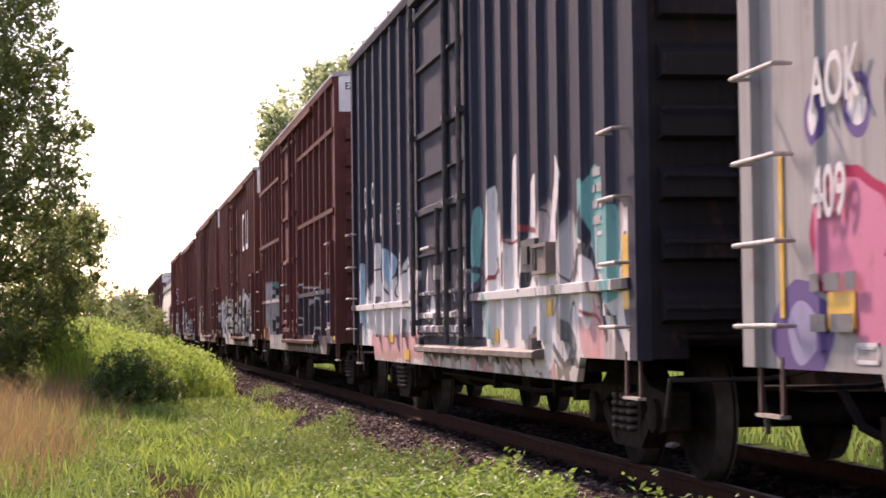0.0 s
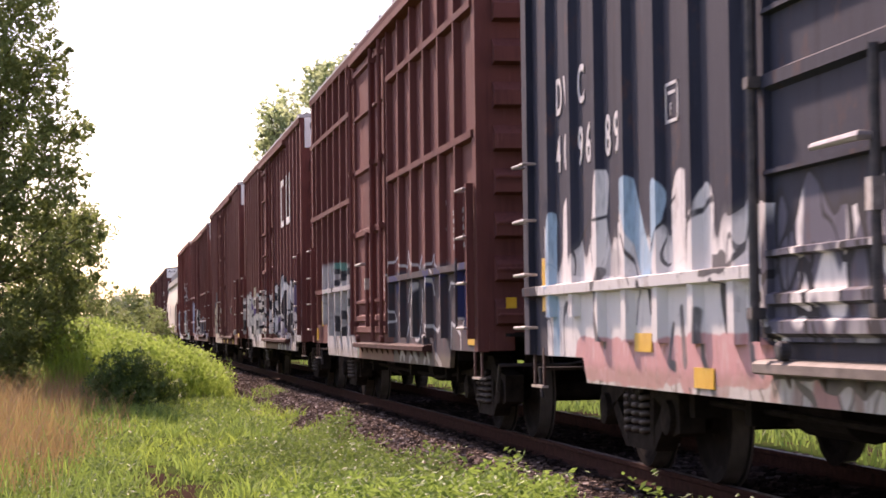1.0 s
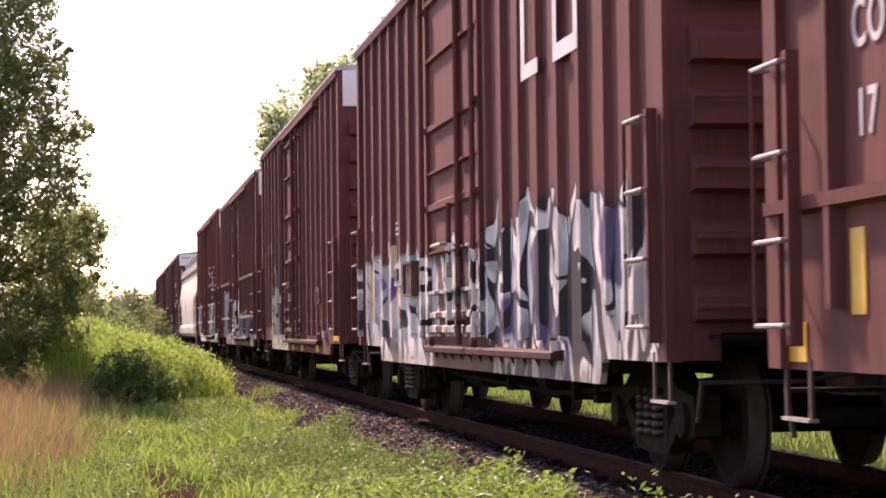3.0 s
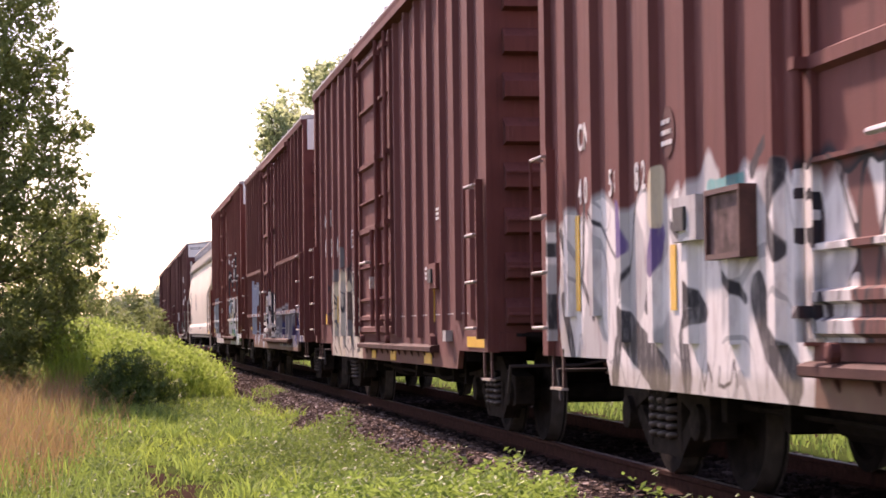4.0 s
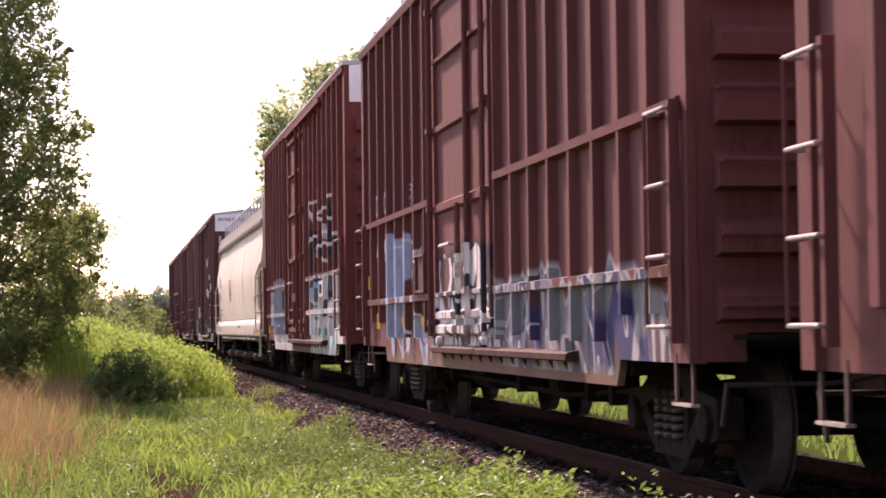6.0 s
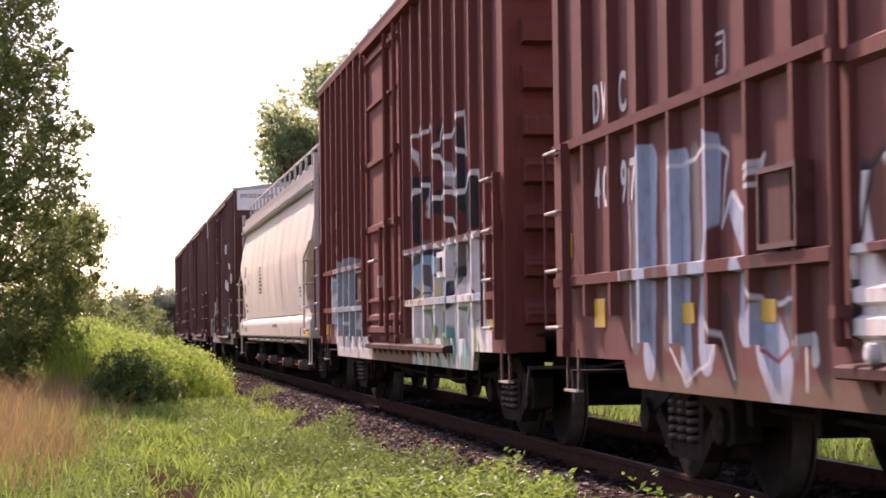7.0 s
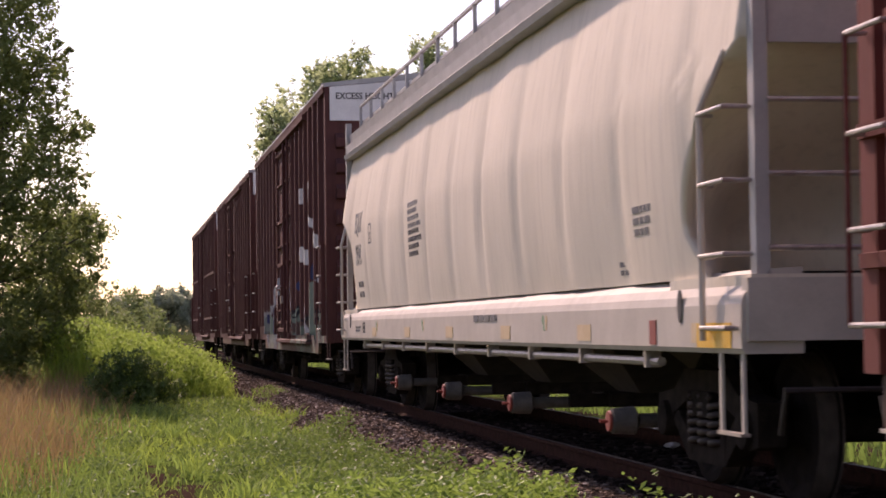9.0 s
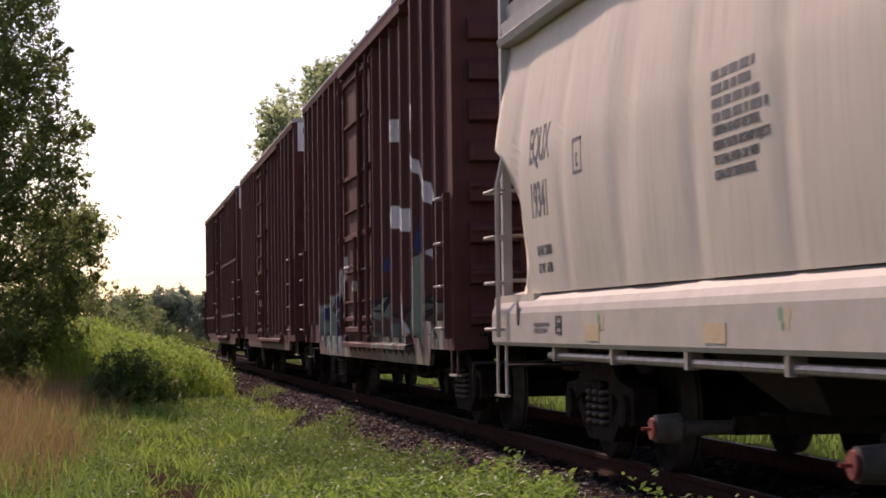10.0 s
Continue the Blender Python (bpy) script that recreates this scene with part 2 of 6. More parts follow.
def words(name, text, size, material, parent, x, y, z, end=False, label="", wide=0.8):
    """Lettering on a car's side (read from -x) or on its near end (read from -y); y, z: its lower left corner."""
    cu = bpy.data.curves.new(name, "FONT")
    cu.body, cu.size, cu.extrude, cu.offset = text, size / 0.69, 0.002, size * 0.022
    tmp = bpy.data.objects.new(name, cu)
    scene.collection.objects.link(tmp)
    me = bpy.data.meshes.new_from_object(tmp)
    bpy.data.objects.remove(tmp)
    turn = Euler((radians(90), 0, 0 if end else radians(-90))).to_matrix().to_4x4()
    me.transform(Matrix.Translation((x, y, z)) @ turn @ Matrix.Diagonal((wide, 1, 1, 1)))
    me.materials.clear()
    me.materials.append(material)
    ob = new(name, me)
    ob.parent = parent
    return tagged(ob, label)


def bars(name, material, parent, x, y, z, rows, width, height, gap=0.6, seed=0):
    """Lines of writing too small to read, as plain bars; y is the far end of the lines."""
    rng = random.Random(seed)
    bm = bmesh.new()
    for r in range(rows):
        left = y
        stop = y - width * rng.uniform(0.7, 1.0)
        while left > stop:
            w = min(rng.uniform(1.2, 4.5) * height, left - stop)
            box(bm, x - 0.003, x, left - w, left, z - r * height * (1 + gap) - height, z - r * height * (1 + gap))
            left -= w + height * 0.8
    return part(name, bm, material, parent)


# ---- trucks, shared by all the cars ----
WHEEL_R = 0.457


def shared(name, bm, material, smooth=False):
    me = bpy.data.meshes.new(name)
    if smooth:
        for f in bm.faces:
            f.smooth = True
    bm.to_mesh(me)
    bm.free()
    me.materials.append(material)
    return me


def wheel_mesh():
    bm = bmesh.new()
    for s in (-1, 1):
        c = s * 0.755
        outline = [(0.07, 0.0), (0.09, 0.1), (0.05, 0.13), (0.03, 0.2), (0.035, 0.34), (0.07, 0.385), (0.07, 0.45),
                   (-0.045, 0.462), (-0.06, 0.483), (-0.075, 0.483), (-0.08, 0.4), (-0.03, 0.36), (-0.03, 0.2), (-0.09, 0.12), (-0.09, 0.0)]
        lathe(bm, [(c + s * x, max(r, 0.001)) for x, r in outline], 36)
    lathe(bm, [(-1.05, 0.08), (-0.7, 0.085), (0.7, 0.085), (1.05, 0.08)], 16)
    me = shared("wheelset", bm, DARK)
    me.materials.append(TREAD)
    for f in me.polygons:
        r = math.hypot(f.center.y, f.center.z)
        if r > 0.425 and abs(f.normal.x) < 0.7:
            f.material_index = 1
    return me


def side_frame_mesh(s):
    bm = bmesh.new()
    x0, x1 = (-1.12, -0.94) if s < 0 else (0.94, 1.12)
    upper = [(-1.1, 0.36), (-1.1, 0.62), (-0.7, 0.66), (-0.45, 0.8), (0.45, 0.8), (0.7, 0.66), (1.1, 0.62), (1.1, 0.36),
             (0.93, 0.33), (0.72, 0.5), (0.38, 0.6), (0.36, 0.66), (-0.36, 0.66), (-0.38, 0.6), (-0.72, 0.5), (-0.93, 0.33)]
    prism(bm, upper, "x", x0, x1)
    lower = [(-0.84, 0.5), (-0.4, 0.2), (0.4, 0.2), (0.84, 0.5), (0.7, 0.56), (0.34, 0.32), (-0.34, 0.32), (-0.7, 0.56)]
    prism(bm, lower, "x", x0 + 0.01, x1 - 0.01)
    for y in (-0.42, 0.33):
        box(bm, x0 + 0.004, x1 - 0.004, y, y + 0.09, 0.24, 0.7)
    for y in (-0.89, 0.89):
        lathe(bm, [(x0 - 0.05 if s < 0 else x1 + 0.05, 0.07), (x0 - 0.04 if s < 0 else x1 + 0.04, 0.12), ((x0 + x1) / 2, 0.13)], 14, (0, y, WHEEL_R))
    bmesh.ops.recalc_face_normals(bm, faces=bm.faces)
    return shared("side_frame", bm, CAST)


def spring_mesh():
    bm = bmesh.new()
    pts = []
    for i in range(45):
        a = i * 0.7854
        pts.append((0.07 * math.cos(a), 0.09 * math.sin(a), 0.31 + 0.32 * i / 44))
    bent(bm, pts, 0.021, 6)
    return shared("spring", bm, STEEL, True)


def bolster_mesh():
    bm = bmesh.new()
    prism(bm, [(-1.15, 0.5), (-0.8, 0.42), (0.8, 0.42), (1.15, 0.5), (1.15, 0.66), (0.3, 0.74), (-0.3, 0.74), (-1.15, 0.66)], "y", -0.2, 0.2)
    for y in (-0.42, 0.42):
        box(bm, -0.85, 0.85, y - 0.04, y + 0.04, 0.34, 0.44)
        for x in (-0.755, 0.755):
            box(bm, x - 0.05, x + 0.05, y * 1.07 - 0.03, y * 1.07 + 0.03, 0.26, 0.56)
    return shared("truck", bm, DARK)


WHEELS, BOLSTER = wheel_mesh(), bolster_mesh()
FRAMES = {s: side_frame_mesh(s) for s in (-1, 1)}
SPRING = spring_mesh()
wheelsets = []         # (object, local place), turned in motions()


def truck(parent, y):
    t = new("truck", BOLSTER)
    t.parent, t.location = parent, (0, y, 0)
    for s in (-1, 1):
        o = new("side_frame", FRAMES[s])
        o.parent = t
        for dy in (-0.2, 0.0, 0.2):
            o = new("spring", SPRING)
            o.parent, o.location = t, (s * 1.08, dy * 1.1, 0)
    for dy in (-0.89, 0.89):
        w = new("wheelset", WHEELS)
        w.parent, w.location = t, (0, dy, WHEEL_R)
        wheelsets.append((w, (0, dy, WHEEL_R)))


def coupler(parent, y, s):
    """Knuckle coupler with its cut lever and air hose; s: -1 at the near end, 1 at the far end."""
    bm = bmesh.new()
    box(bm, -0.09, 0.09, min(y, y + s * 0.75), max(y, y + s * 0.75), 0.76, 0.98)
    prism(bm, [(-0.2, y + s * 0.66), (0.22, y + s * 0.66), (0.2, y + s * 0.98), (0.05, y + s * 1.0), (0.02, y + s * 0.86), (-0.2, y + s * 0.95)], "z", 0.74, 1.02)
    part("coupler", bm, CAST, parent, "rusty knuckle coupler")
    bm = bmesh.new()
    bent(bm, [(-0.3, y + s * 0.1, 0.85), (-0.36, y + s * 0.45, 0.72), (-0.32, y + s * 0.75, 0.45), (-0.2, y + s * 0.95, 0.36)], 0.03)
    part("air_hose", bm, DARK, parent, "black rubber air hose")
    bm = bmesh.new()
    bent(bm, [(-1.38, y + s * 0.1, 0.5), (-1.38, y + s * 0.2, 0.74), (-0.75, y + s * 0.24, 0.74), (-0.1, y + s * 0.3, 0.86)], 0.016)
    part("cut_lever", bm, STEEL, parent, "bent steel uncoupling lever")


def side_ladder(parent, y0, y1, zs, x, paint, post_at):
    """Grab irons on the side, standing off it, each one a part."""
    for z in zs:
        bm = bmesh.new()
        bent(bm, [(x, y0, z), (x - 0.1, y0, z), (x - 0.1, y1, z), (x, y1, z)], 0.0105)
        part("rung", bm, GRAB, parent, "worn bare steel rung")
    if post_at is not None:
        bm = bmesh.new()
        rod(bm, (x - 0.1, y1, zs[0]), (x - 0.1, y1, zs[-1]), 0.013)
        part("ladder_stile", bm, paint, parent)
        for yy in post_at:
            bm = bmesh.new()
            box(bm, x - 0.075, x - 0.005, yy - 0.03, yy + 0.03, zs[0] - 0.1, zs[-1] + 0.05)
            part("ladder_post", bm, paint, parent)


GRAB = plain("worn_grab_iron", (0.28, 0.24, 0.22), (0.5, 0.45, 0.42), 14, 0.4, 0.5)

STEP = plain("dark_brown_step_paint", (0.04, 0.018, 0.015), (0.09, 0.042, 0.036), 8, 0.6)


def stirrup(parent, y0, y1, ztop, x, paint, zlow=0.62):
    for yy in (y0, y1):
        bm = bmesh.new()
        box(bm, x - 0.026, x - 0.008, yy - 0.02, yy + 0.02, zlow, ztop + 0.06)
        part("step_hanger", bm, paint, parent)
    bm = bmesh.new()
    box(bm, x - 0.045, x + 0.01, y0 - 0.02, y1 + 0.02, zlow - 0.018, zlow)
    part("step_tread", bm, GRAB, parent, "worn bare steel step")


def door_leaf(parent, y0, y1, z0, z1, x, paint, style, rod_paint):
    """A plug door: leaf with raised rails, lock rods, handle, rollers."""
    bm = bmesh.new()
    box(bm, x - 0.03, x + 0.04, y0, y1, z0, z1)
    leaf = part("door", bm, paint, parent, "sliding plug door with lock rods")
    h = z1 - z0
    for f, hh in ((0.02, 0.06), (0.06, 0.05), (0.12, 0.03), (0.37, 0.06), (0.6, 0.05), (0.8, 0.03), (0.97, 0.05)) if style else ((0.02, 0.05), (0.06, 0.04), (0.125, 0.025), (0.24, 0.02), (0.37, 0.055), (0.47, 0.02), (0.6, 0.045), (0.8, 0.03), (0.97, 0.05)):
        bm = bmesh.new()
        zz = z0 + f * h
        prism(bm, [(x - 0.03, zz - hh), (x - 0.075, zz - hh * 0.6), (x - 0.075, zz + hh * 0.6), (x - 0.03, zz + hh)], "y", y0 + 0.06, y1 - 0.06)
        part("door_rail", bm, paint, leaf)
    for yy in (y0 + 0.05, y0 + 1.2, y1 - 0.05):
        bm = bmesh.new()
        box(bm, x - 0.07, x - 0.03, yy - 0.045, yy + 0.045, z0 + 0.02, z1 - 0.02)
        part("door_stile", bm, paint, leaf)
    mid = (y0 + y1) / 2
    for yy, za, zb in ((y0 + 0.08, 0.0, 1.0), (y0 + 0.93, -0.02, 1.0), (y0 + 1.45, 0.03, 0.37), (y1 - 0.03, 0.0, 1.0)):
        bm = bmesh.new()
        rod(bm, (x - 0.115, yy, z0 + za * h), (x - 0.115, yy, z0 + zb * h - 0.03), 0.027, 8)
        for f in (0.04, 0.37, 0.6, 0.95):
            if za < f < zb:
                zz = z0 + f * h
                box(bm, x - 0.145, x - 0.05, yy - 0.045, yy + 0.045, zz - 0.03, zz + 0.03)
        part("lock_rod", bm, rod_paint, leaf)
    bm = bmesh.new()
    bent(bm, [(x - 0.12, y0 + 1.45, z0 + 0.25 * h), (x - 0.19, y0 + 1.45, z0 + 0.25 * h), (x - 0.19, y0 + 2.05, z0 + 0.25 * h)], 0.018)
    box(bm, x - 0.15, x - 0.09, y0 + 1.41, y0 + 1.49, z0 + 0.16 * h, z0 + 0.2 * h)
    part("door_handle", bm, GRAB, leaf, "worn steel door handle")
    for yy in (y0 + 0.35, y1 - 0.35):
        bm = bmesh.new()
        lathe(bm, [(x - 0.11, 0.03), (x - 0.1, 0.05), (x - 0.05, 0.05)], 14, (0, yy, z0 - 0.045))
        part("door_roller", bm, rod_paint, leaf)
    return leaf


def rib(bm, y, z0, z1, x, depth, w_out, w_in):
    prism(bm, [(x, y - w_in / 2), (x - depth, y - w_out / 2), (x - depth, y + w_out / 2), (x, y + w_in / 2)], "z", z0, z1)


def boxcar(name, spec):
    """A fifty foot boxcar: origin at the near end's foot, the car reaches back along +y."""
    L, eave = spec.get("length", 15.65), spec["eave"]
    paint, roof_paint = spec["paint"], spec.get("roof", GALV)
    end_paint = spec.get("end_paint", paint)
    car = tagged(new(name), spec["label"], "boxcar", "freight cars of the train")
    X = -1.49
    low, high, cut = spec.get("low", 0.68), 0.86, 1.85
    d0, d1 = spec.get("door", (6.2, 9.4))
    # shell: two sides, floor, two ends
    for s in (-1, 1):
        bm = bmesh.new()
        prism(bm, [(0, high), (cut, high), (cut + 0.12, low), (L - cut - 0.12, low), (L - cut, high), (L, high), (L, eave), (0, eave)], "x",
              s * 1.49 if s > 0 else -1.49, s * 1.44 if s > 0 else -1.44)
        side = part("side_wall", bm, paint, car)
        xs = -1.49 if s < 0 else 1.49
        ribs = spec["ribs"]
        for a, b in ((0.0, d0 - 0.08), (d1 + 0.08, L)):
            if a > 0 and "far_ribs" in spec:
                start, pitch, count = spec["far_ribs"]
                places = [a + 0.09] + [start + pitch * i for i in range(count)] + [b - 0.09]
            else:
                places = [a + 0.09 + (b - a - 0.18) * i / ribs for i in range(ribs + 1)]
            for y in places:
                corner = (a == 0.0 and y == places[0]) or (b == L and y == places[-1])
                bm = bmesh.new()
                if corner:
                    box(bm, min(xs, xs + s * 0.055), max(xs, xs + s * 0.055), y - 0.1, y + 0.09, high + 0.004, eave)
                else:
                    w_out, w_in, dp = spec.get("rib", (0.1, 0.2, 0.07))
                    lowz = (high if (y < cut + 0.2 or y > L - cut - 0.2) else low) + spec.get("rib_lift", 0.3)
                    if s < 0:
                        rib(bm, y, lowz, eave - 0.1, xs, dp, w_out, w_in)
                    else:
                        rib(bm, y, lowz, eave - 0.1, xs, -dp, w_out, w_in)
                part("corner_post" if corner else "rib", bm, paint, side)
            if s < 0:
                for z in spec.get("rails", ()):
                    bm = bmesh.new()
                    prism(bm, [(xs, z - 0.05), (xs - 0.078, z - 0.036), (xs - 0.082, z + 0.03), (xs, z + 0.045)], "y", a + 0.12, b - 0.03)
                    part("side_rail", bm, paint, side)
        bm = bmesh.new()
        xa = xs + s * 0.075
        prism(bm, [(xs - s * 0.04, eave - 0.13), (xa, eave - 0.11), (xa + s * 0.015, eave - 0.02), (xs - s * 0.04, eave)], "y", 0.02, L - 0.02)
        part("top_chord", bm, spec.get("chord", paint), side)
    bm = bmesh.new()
    box(bm, -1.44, 1.44, 0.05, L - 0.05, 0.95, 1.07)
    part("floor_frame", bm, DARK, car)
    bm = bmesh.new()
    for x in (-0.22, 0.16):
        box(bm, x, x + 0.06, 0.1, L - 0.1, 0.7, 0.96)
    for y in (1.9, 4.2, 6.4, 7.8, 9.2, 11.4, L - 1.9):
        box(bm, -1.42, 1.42, y - 0.07, y + 0.07, 0.75, 0.955)
    part("centre_sill", bm, DARK, car)
    # roof with cross ribs
    bm = bmesh.new()
    prism(bm, [(-1.57, eave - 0.03), (-1.57, eave + 0.02), (0, eave + 0.2), (1.57, eave + 0.02), (1.57, eave - 0.03), (0, eave + 0.12)], "y", -0.02, L + 0.02)
    roof = part("roof", bm, roof_paint, car)
    for i in range(13):
        bm = bmesh.new()
        y = 0.3 + (L - 0.6) * i / 12
        prism(bm, [(-1.57, eave + 0.02), (-1.57, eave + 0.06), (0, eave + 0.245), (1.57, eave + 0.06), (1.57, eave + 0.02), (0, eave + 0.2)], "y", y - 0.05, y + 0.05)
        part("roof_rib", bm, roof_paint, roof)
    # ends with pressed horizontal corrugations
    for y, s in ((0.0, -1), (L, 1)):
        bm = bmesh.new()
        prism(bm, [(-1.44, 1.04), (1.44, 1.04), (1.44, eave - 0.02), (0, eave + 0.12), (-1.44, eave - 0.02)], "y", y if s > 0 else y, y - s * 0.05)
        end = part("end_wall", bm, end_paint, car)
        step = (eave - 0.6 - 1.1) / 8
        for i in range(8):
            bm = bmesh.new()
            z = 1.1 + step * i
            prism(bm, [(y, z), (y + s * 0.12, z + step * 0.06), (y + s * 0.12, z + step * 0.4), (y, z + step * 0.62)], "x", -1.38, 1.38)
            part("corrugation", bm, end_paint, end)
        bm = bmesh.new()
        prism(bm, [(-1.47, eave - 0.56), (1.47, eave - 0.56), (1.47, eave - 0.03), (0, eave + 0.11), (-1.47, eave - 0.03)], "y", y + s * 0.002, y + s * 0.03)
        cap = part("end_cap", bm, spec.get("cap", CAPWHITE), end, "whitewashed top of the end wall")
        if s < 0 and spec.get("excess", True):
            words("lettering", "EXCESS HEIGHT CAR", 0.1, INK, cap, -1.38, y - 0.034, eave - 0.22, True, "black stencilled lettering", 0.9)
        coupler(car, y, s)
        bm = bmesh.new()
        ya, yb = sorted((y + s * 0.02, y - s * 0.5))
        prism(bm, [(-0.42, 1.04), (-0.34, 0.64), (0.34, 0.64), (0.42, 1.04)], "y", ya, yb)
        part("draft_box", bm, STEP, car, "rusty brown coupler housing")
        for xa in (-1.44, 1.2):
            bm = bmesh.new()
            box(bm, xa, xa + 0.24, ya + 0.002, yb - 0.1, 0.87, 1.039)
            part("corner_foot", bm, end_paint, end)
        if s < 0:
            for x0, x1 in ((-1.36, -0.86),):
                for z in (1.2, 1.62, 2.05, 2.48):
                    bm = bmesh.new()
                    bent(bm, [(x0, y, z), (x0, y - 0.16, z), (x1, y - 0.16, z), (x1, y, z)], 0.013)
                    part("end_rung", bm, end_paint, end)
                bm = bmesh.new()
                box(bm, x1 - 0.03, x1 + 0.03, y - 0.15, y - 0.085, 1.0, 2.6)
                part("ladder_post", bm, end_paint, end)
            bm = bmesh.new()
            box(bm, -1.3, 1.3, y - 0.3, y - 0.09, 1.0, 1.03)
            part("crossover_step", bm, DARK, end)
            bm = bmesh.new()
            lathe(bm, [(0.35, 0.24), (0.35, 0.27), (0.39, 0.27), (0.39, 0.24)], 20, (0, 0, 0))
            bm.transform(Matrix.Translation((0.3, y - 0.12, 2.1)) @ Matrix.Rotation(radians(-90), 4, "Z") @ Matrix.Translation((-0.35, 0, 0)))
            box(bm, 0.06, 0.54, y - 0.13, y - 0.1, 2.08, 2.12)
            box(bm, 0.28, 0.32, y - 0.13, y - 0.1, 1.86, 2.34)
            part("brake_wheel", bm, DARK, end, "hand brake wheel")
    # door with its tracks
    door_leaf(car, d0, d1, 1.0, eave - 0.25, -1.5, spec.get("door_paint", paint), spec.get("door_style", 0), spec.get("rod_paint", paint))
    bm = bmesh.new()
    prism(bm, [(-1.49, 0.83), (-1.575, 0.83), (-1.595, 0.84), (-1.595, 0.885), (-1.57, 0.9), (-1.49, 0.912)], "y", d0 - spec.get("track_near", 3.1), d1 + 0.1)
    track_ = part("door_track", bm, spec.get("track_paint", paint), car)
    near = d0 - spec.get("track_near", 3.1)
    bm = bmesh.new()
    prism(bm, [(near + 0.14, 0.9), (near + 0.3, 0.9), (near + 0.28, 1.0), (near + 0.23, 1.03), (near + 0.17, 1.0)], "x", -1.56, -1.5)
    part("track_stop", bm, spec.get("rod_paint", paint), track_, "small steel door stop")
    for i in range(12):
        bm = bmesh.new()
        yy = near + 0.4 + i * (d1 - near - 0.6) / 11
        prism(bm, [(-1.49, 0.76), (-1.525, 0.828), (-1.49, 0.828)], "y", yy - 0.012, yy + 0.012)
        part("track_bracket", bm, spec.get("track_paint", paint), track_)
    bm = bmesh.new()
    prism(bm, [(-1.49, eave - 0.24), (-1.62, eave - 0.22), (-1.62, eave - 0.14), (-1.49, eave - 0.14)], "y", d0 - 3.1, d1 + 0.1)
    part("upper_track", bm, paint, car)
    # ladders and steps at both corners
    zs = spec.get("rungs", (1.08, 1.5, 1.93, 2.38))
    ra, rb = spec.get("rung_span", (0.12, 0.55))
    side_ladder(car, ra, rb, zs, -1.55, paint, (0.12,) if spec.get("posts", True) else None)
    side_ladder(car, L - rb, L - ra, zs, -1.55, paint, (L - rb,) if spec.get("posts", True) else None)
    stirrup(car, 0.12, 0.48, high, -1.47, spec.get("step_paint", STEP))
    stirrup(car, L - 0.48, L - 0.12, high, -1.47, spec.get("step_paint", STEP))
    # gear under the floor
    bm = bmesh.new()
    lathe(bm, [(-0.5, 0.05), (-0.45, 0.2), (0.45, 0.2), (0.5, 0.05)], 16, (0, 0, 0))
    bm.transform(Matrix.Translation((-0.75, 10.4, 0.62)) @ Matrix.Rotation(radians(90), 4, "Z"))
    part("air_tank", bm, DARK, car)
    bm = bmesh.new()
    lathe(bm, [(-0.2, 0.05), (-0.18, 0.16), (0.18, 0.16), (0.2, 0.05)], 14, (0, 0, 0))
    bm.transform(Matrix.Translation((-0.9, 6.0, 0.6)) @ Matrix.Rotation(radians(90), 4, "Z"))
    rod(bm, (-0.9, 6.2, 0.6), (-0.5, 8.0, 0.58), 0.025)
    part("brake_cylinder", bm, DARK, car)
    bm = bmesh.new()
    bent(bm, [(-1.1, 2.9, 0.62), (-1.0, 5.5, 0.5), (-1.05, 9.0, 0.55), (-1.0, L - 3.2, 0.58)], 0.022)
    bent(bm, [(-0.6, 3.0, 0.45), (-0.5, 7.5, 0.42), (-0.6, L - 3.0, 0.45)], 0.02)
    for y in (3.6, 4.4, 7.2, 11.0, 12.2):
        box(bm, -1.12, -0.9, y, y + 0.12, 0.48, 0.96)
    part("brake_rigging", bm, DARK, car)
    truck(car, 1.98)
    truck(car, L - 1.98)
    return car


GALV_DARK = plain("dull_grey_cast_steel", (0.06, 0.055, 0.05), (0.12, 0.11, 0.1), 8, 0.7)


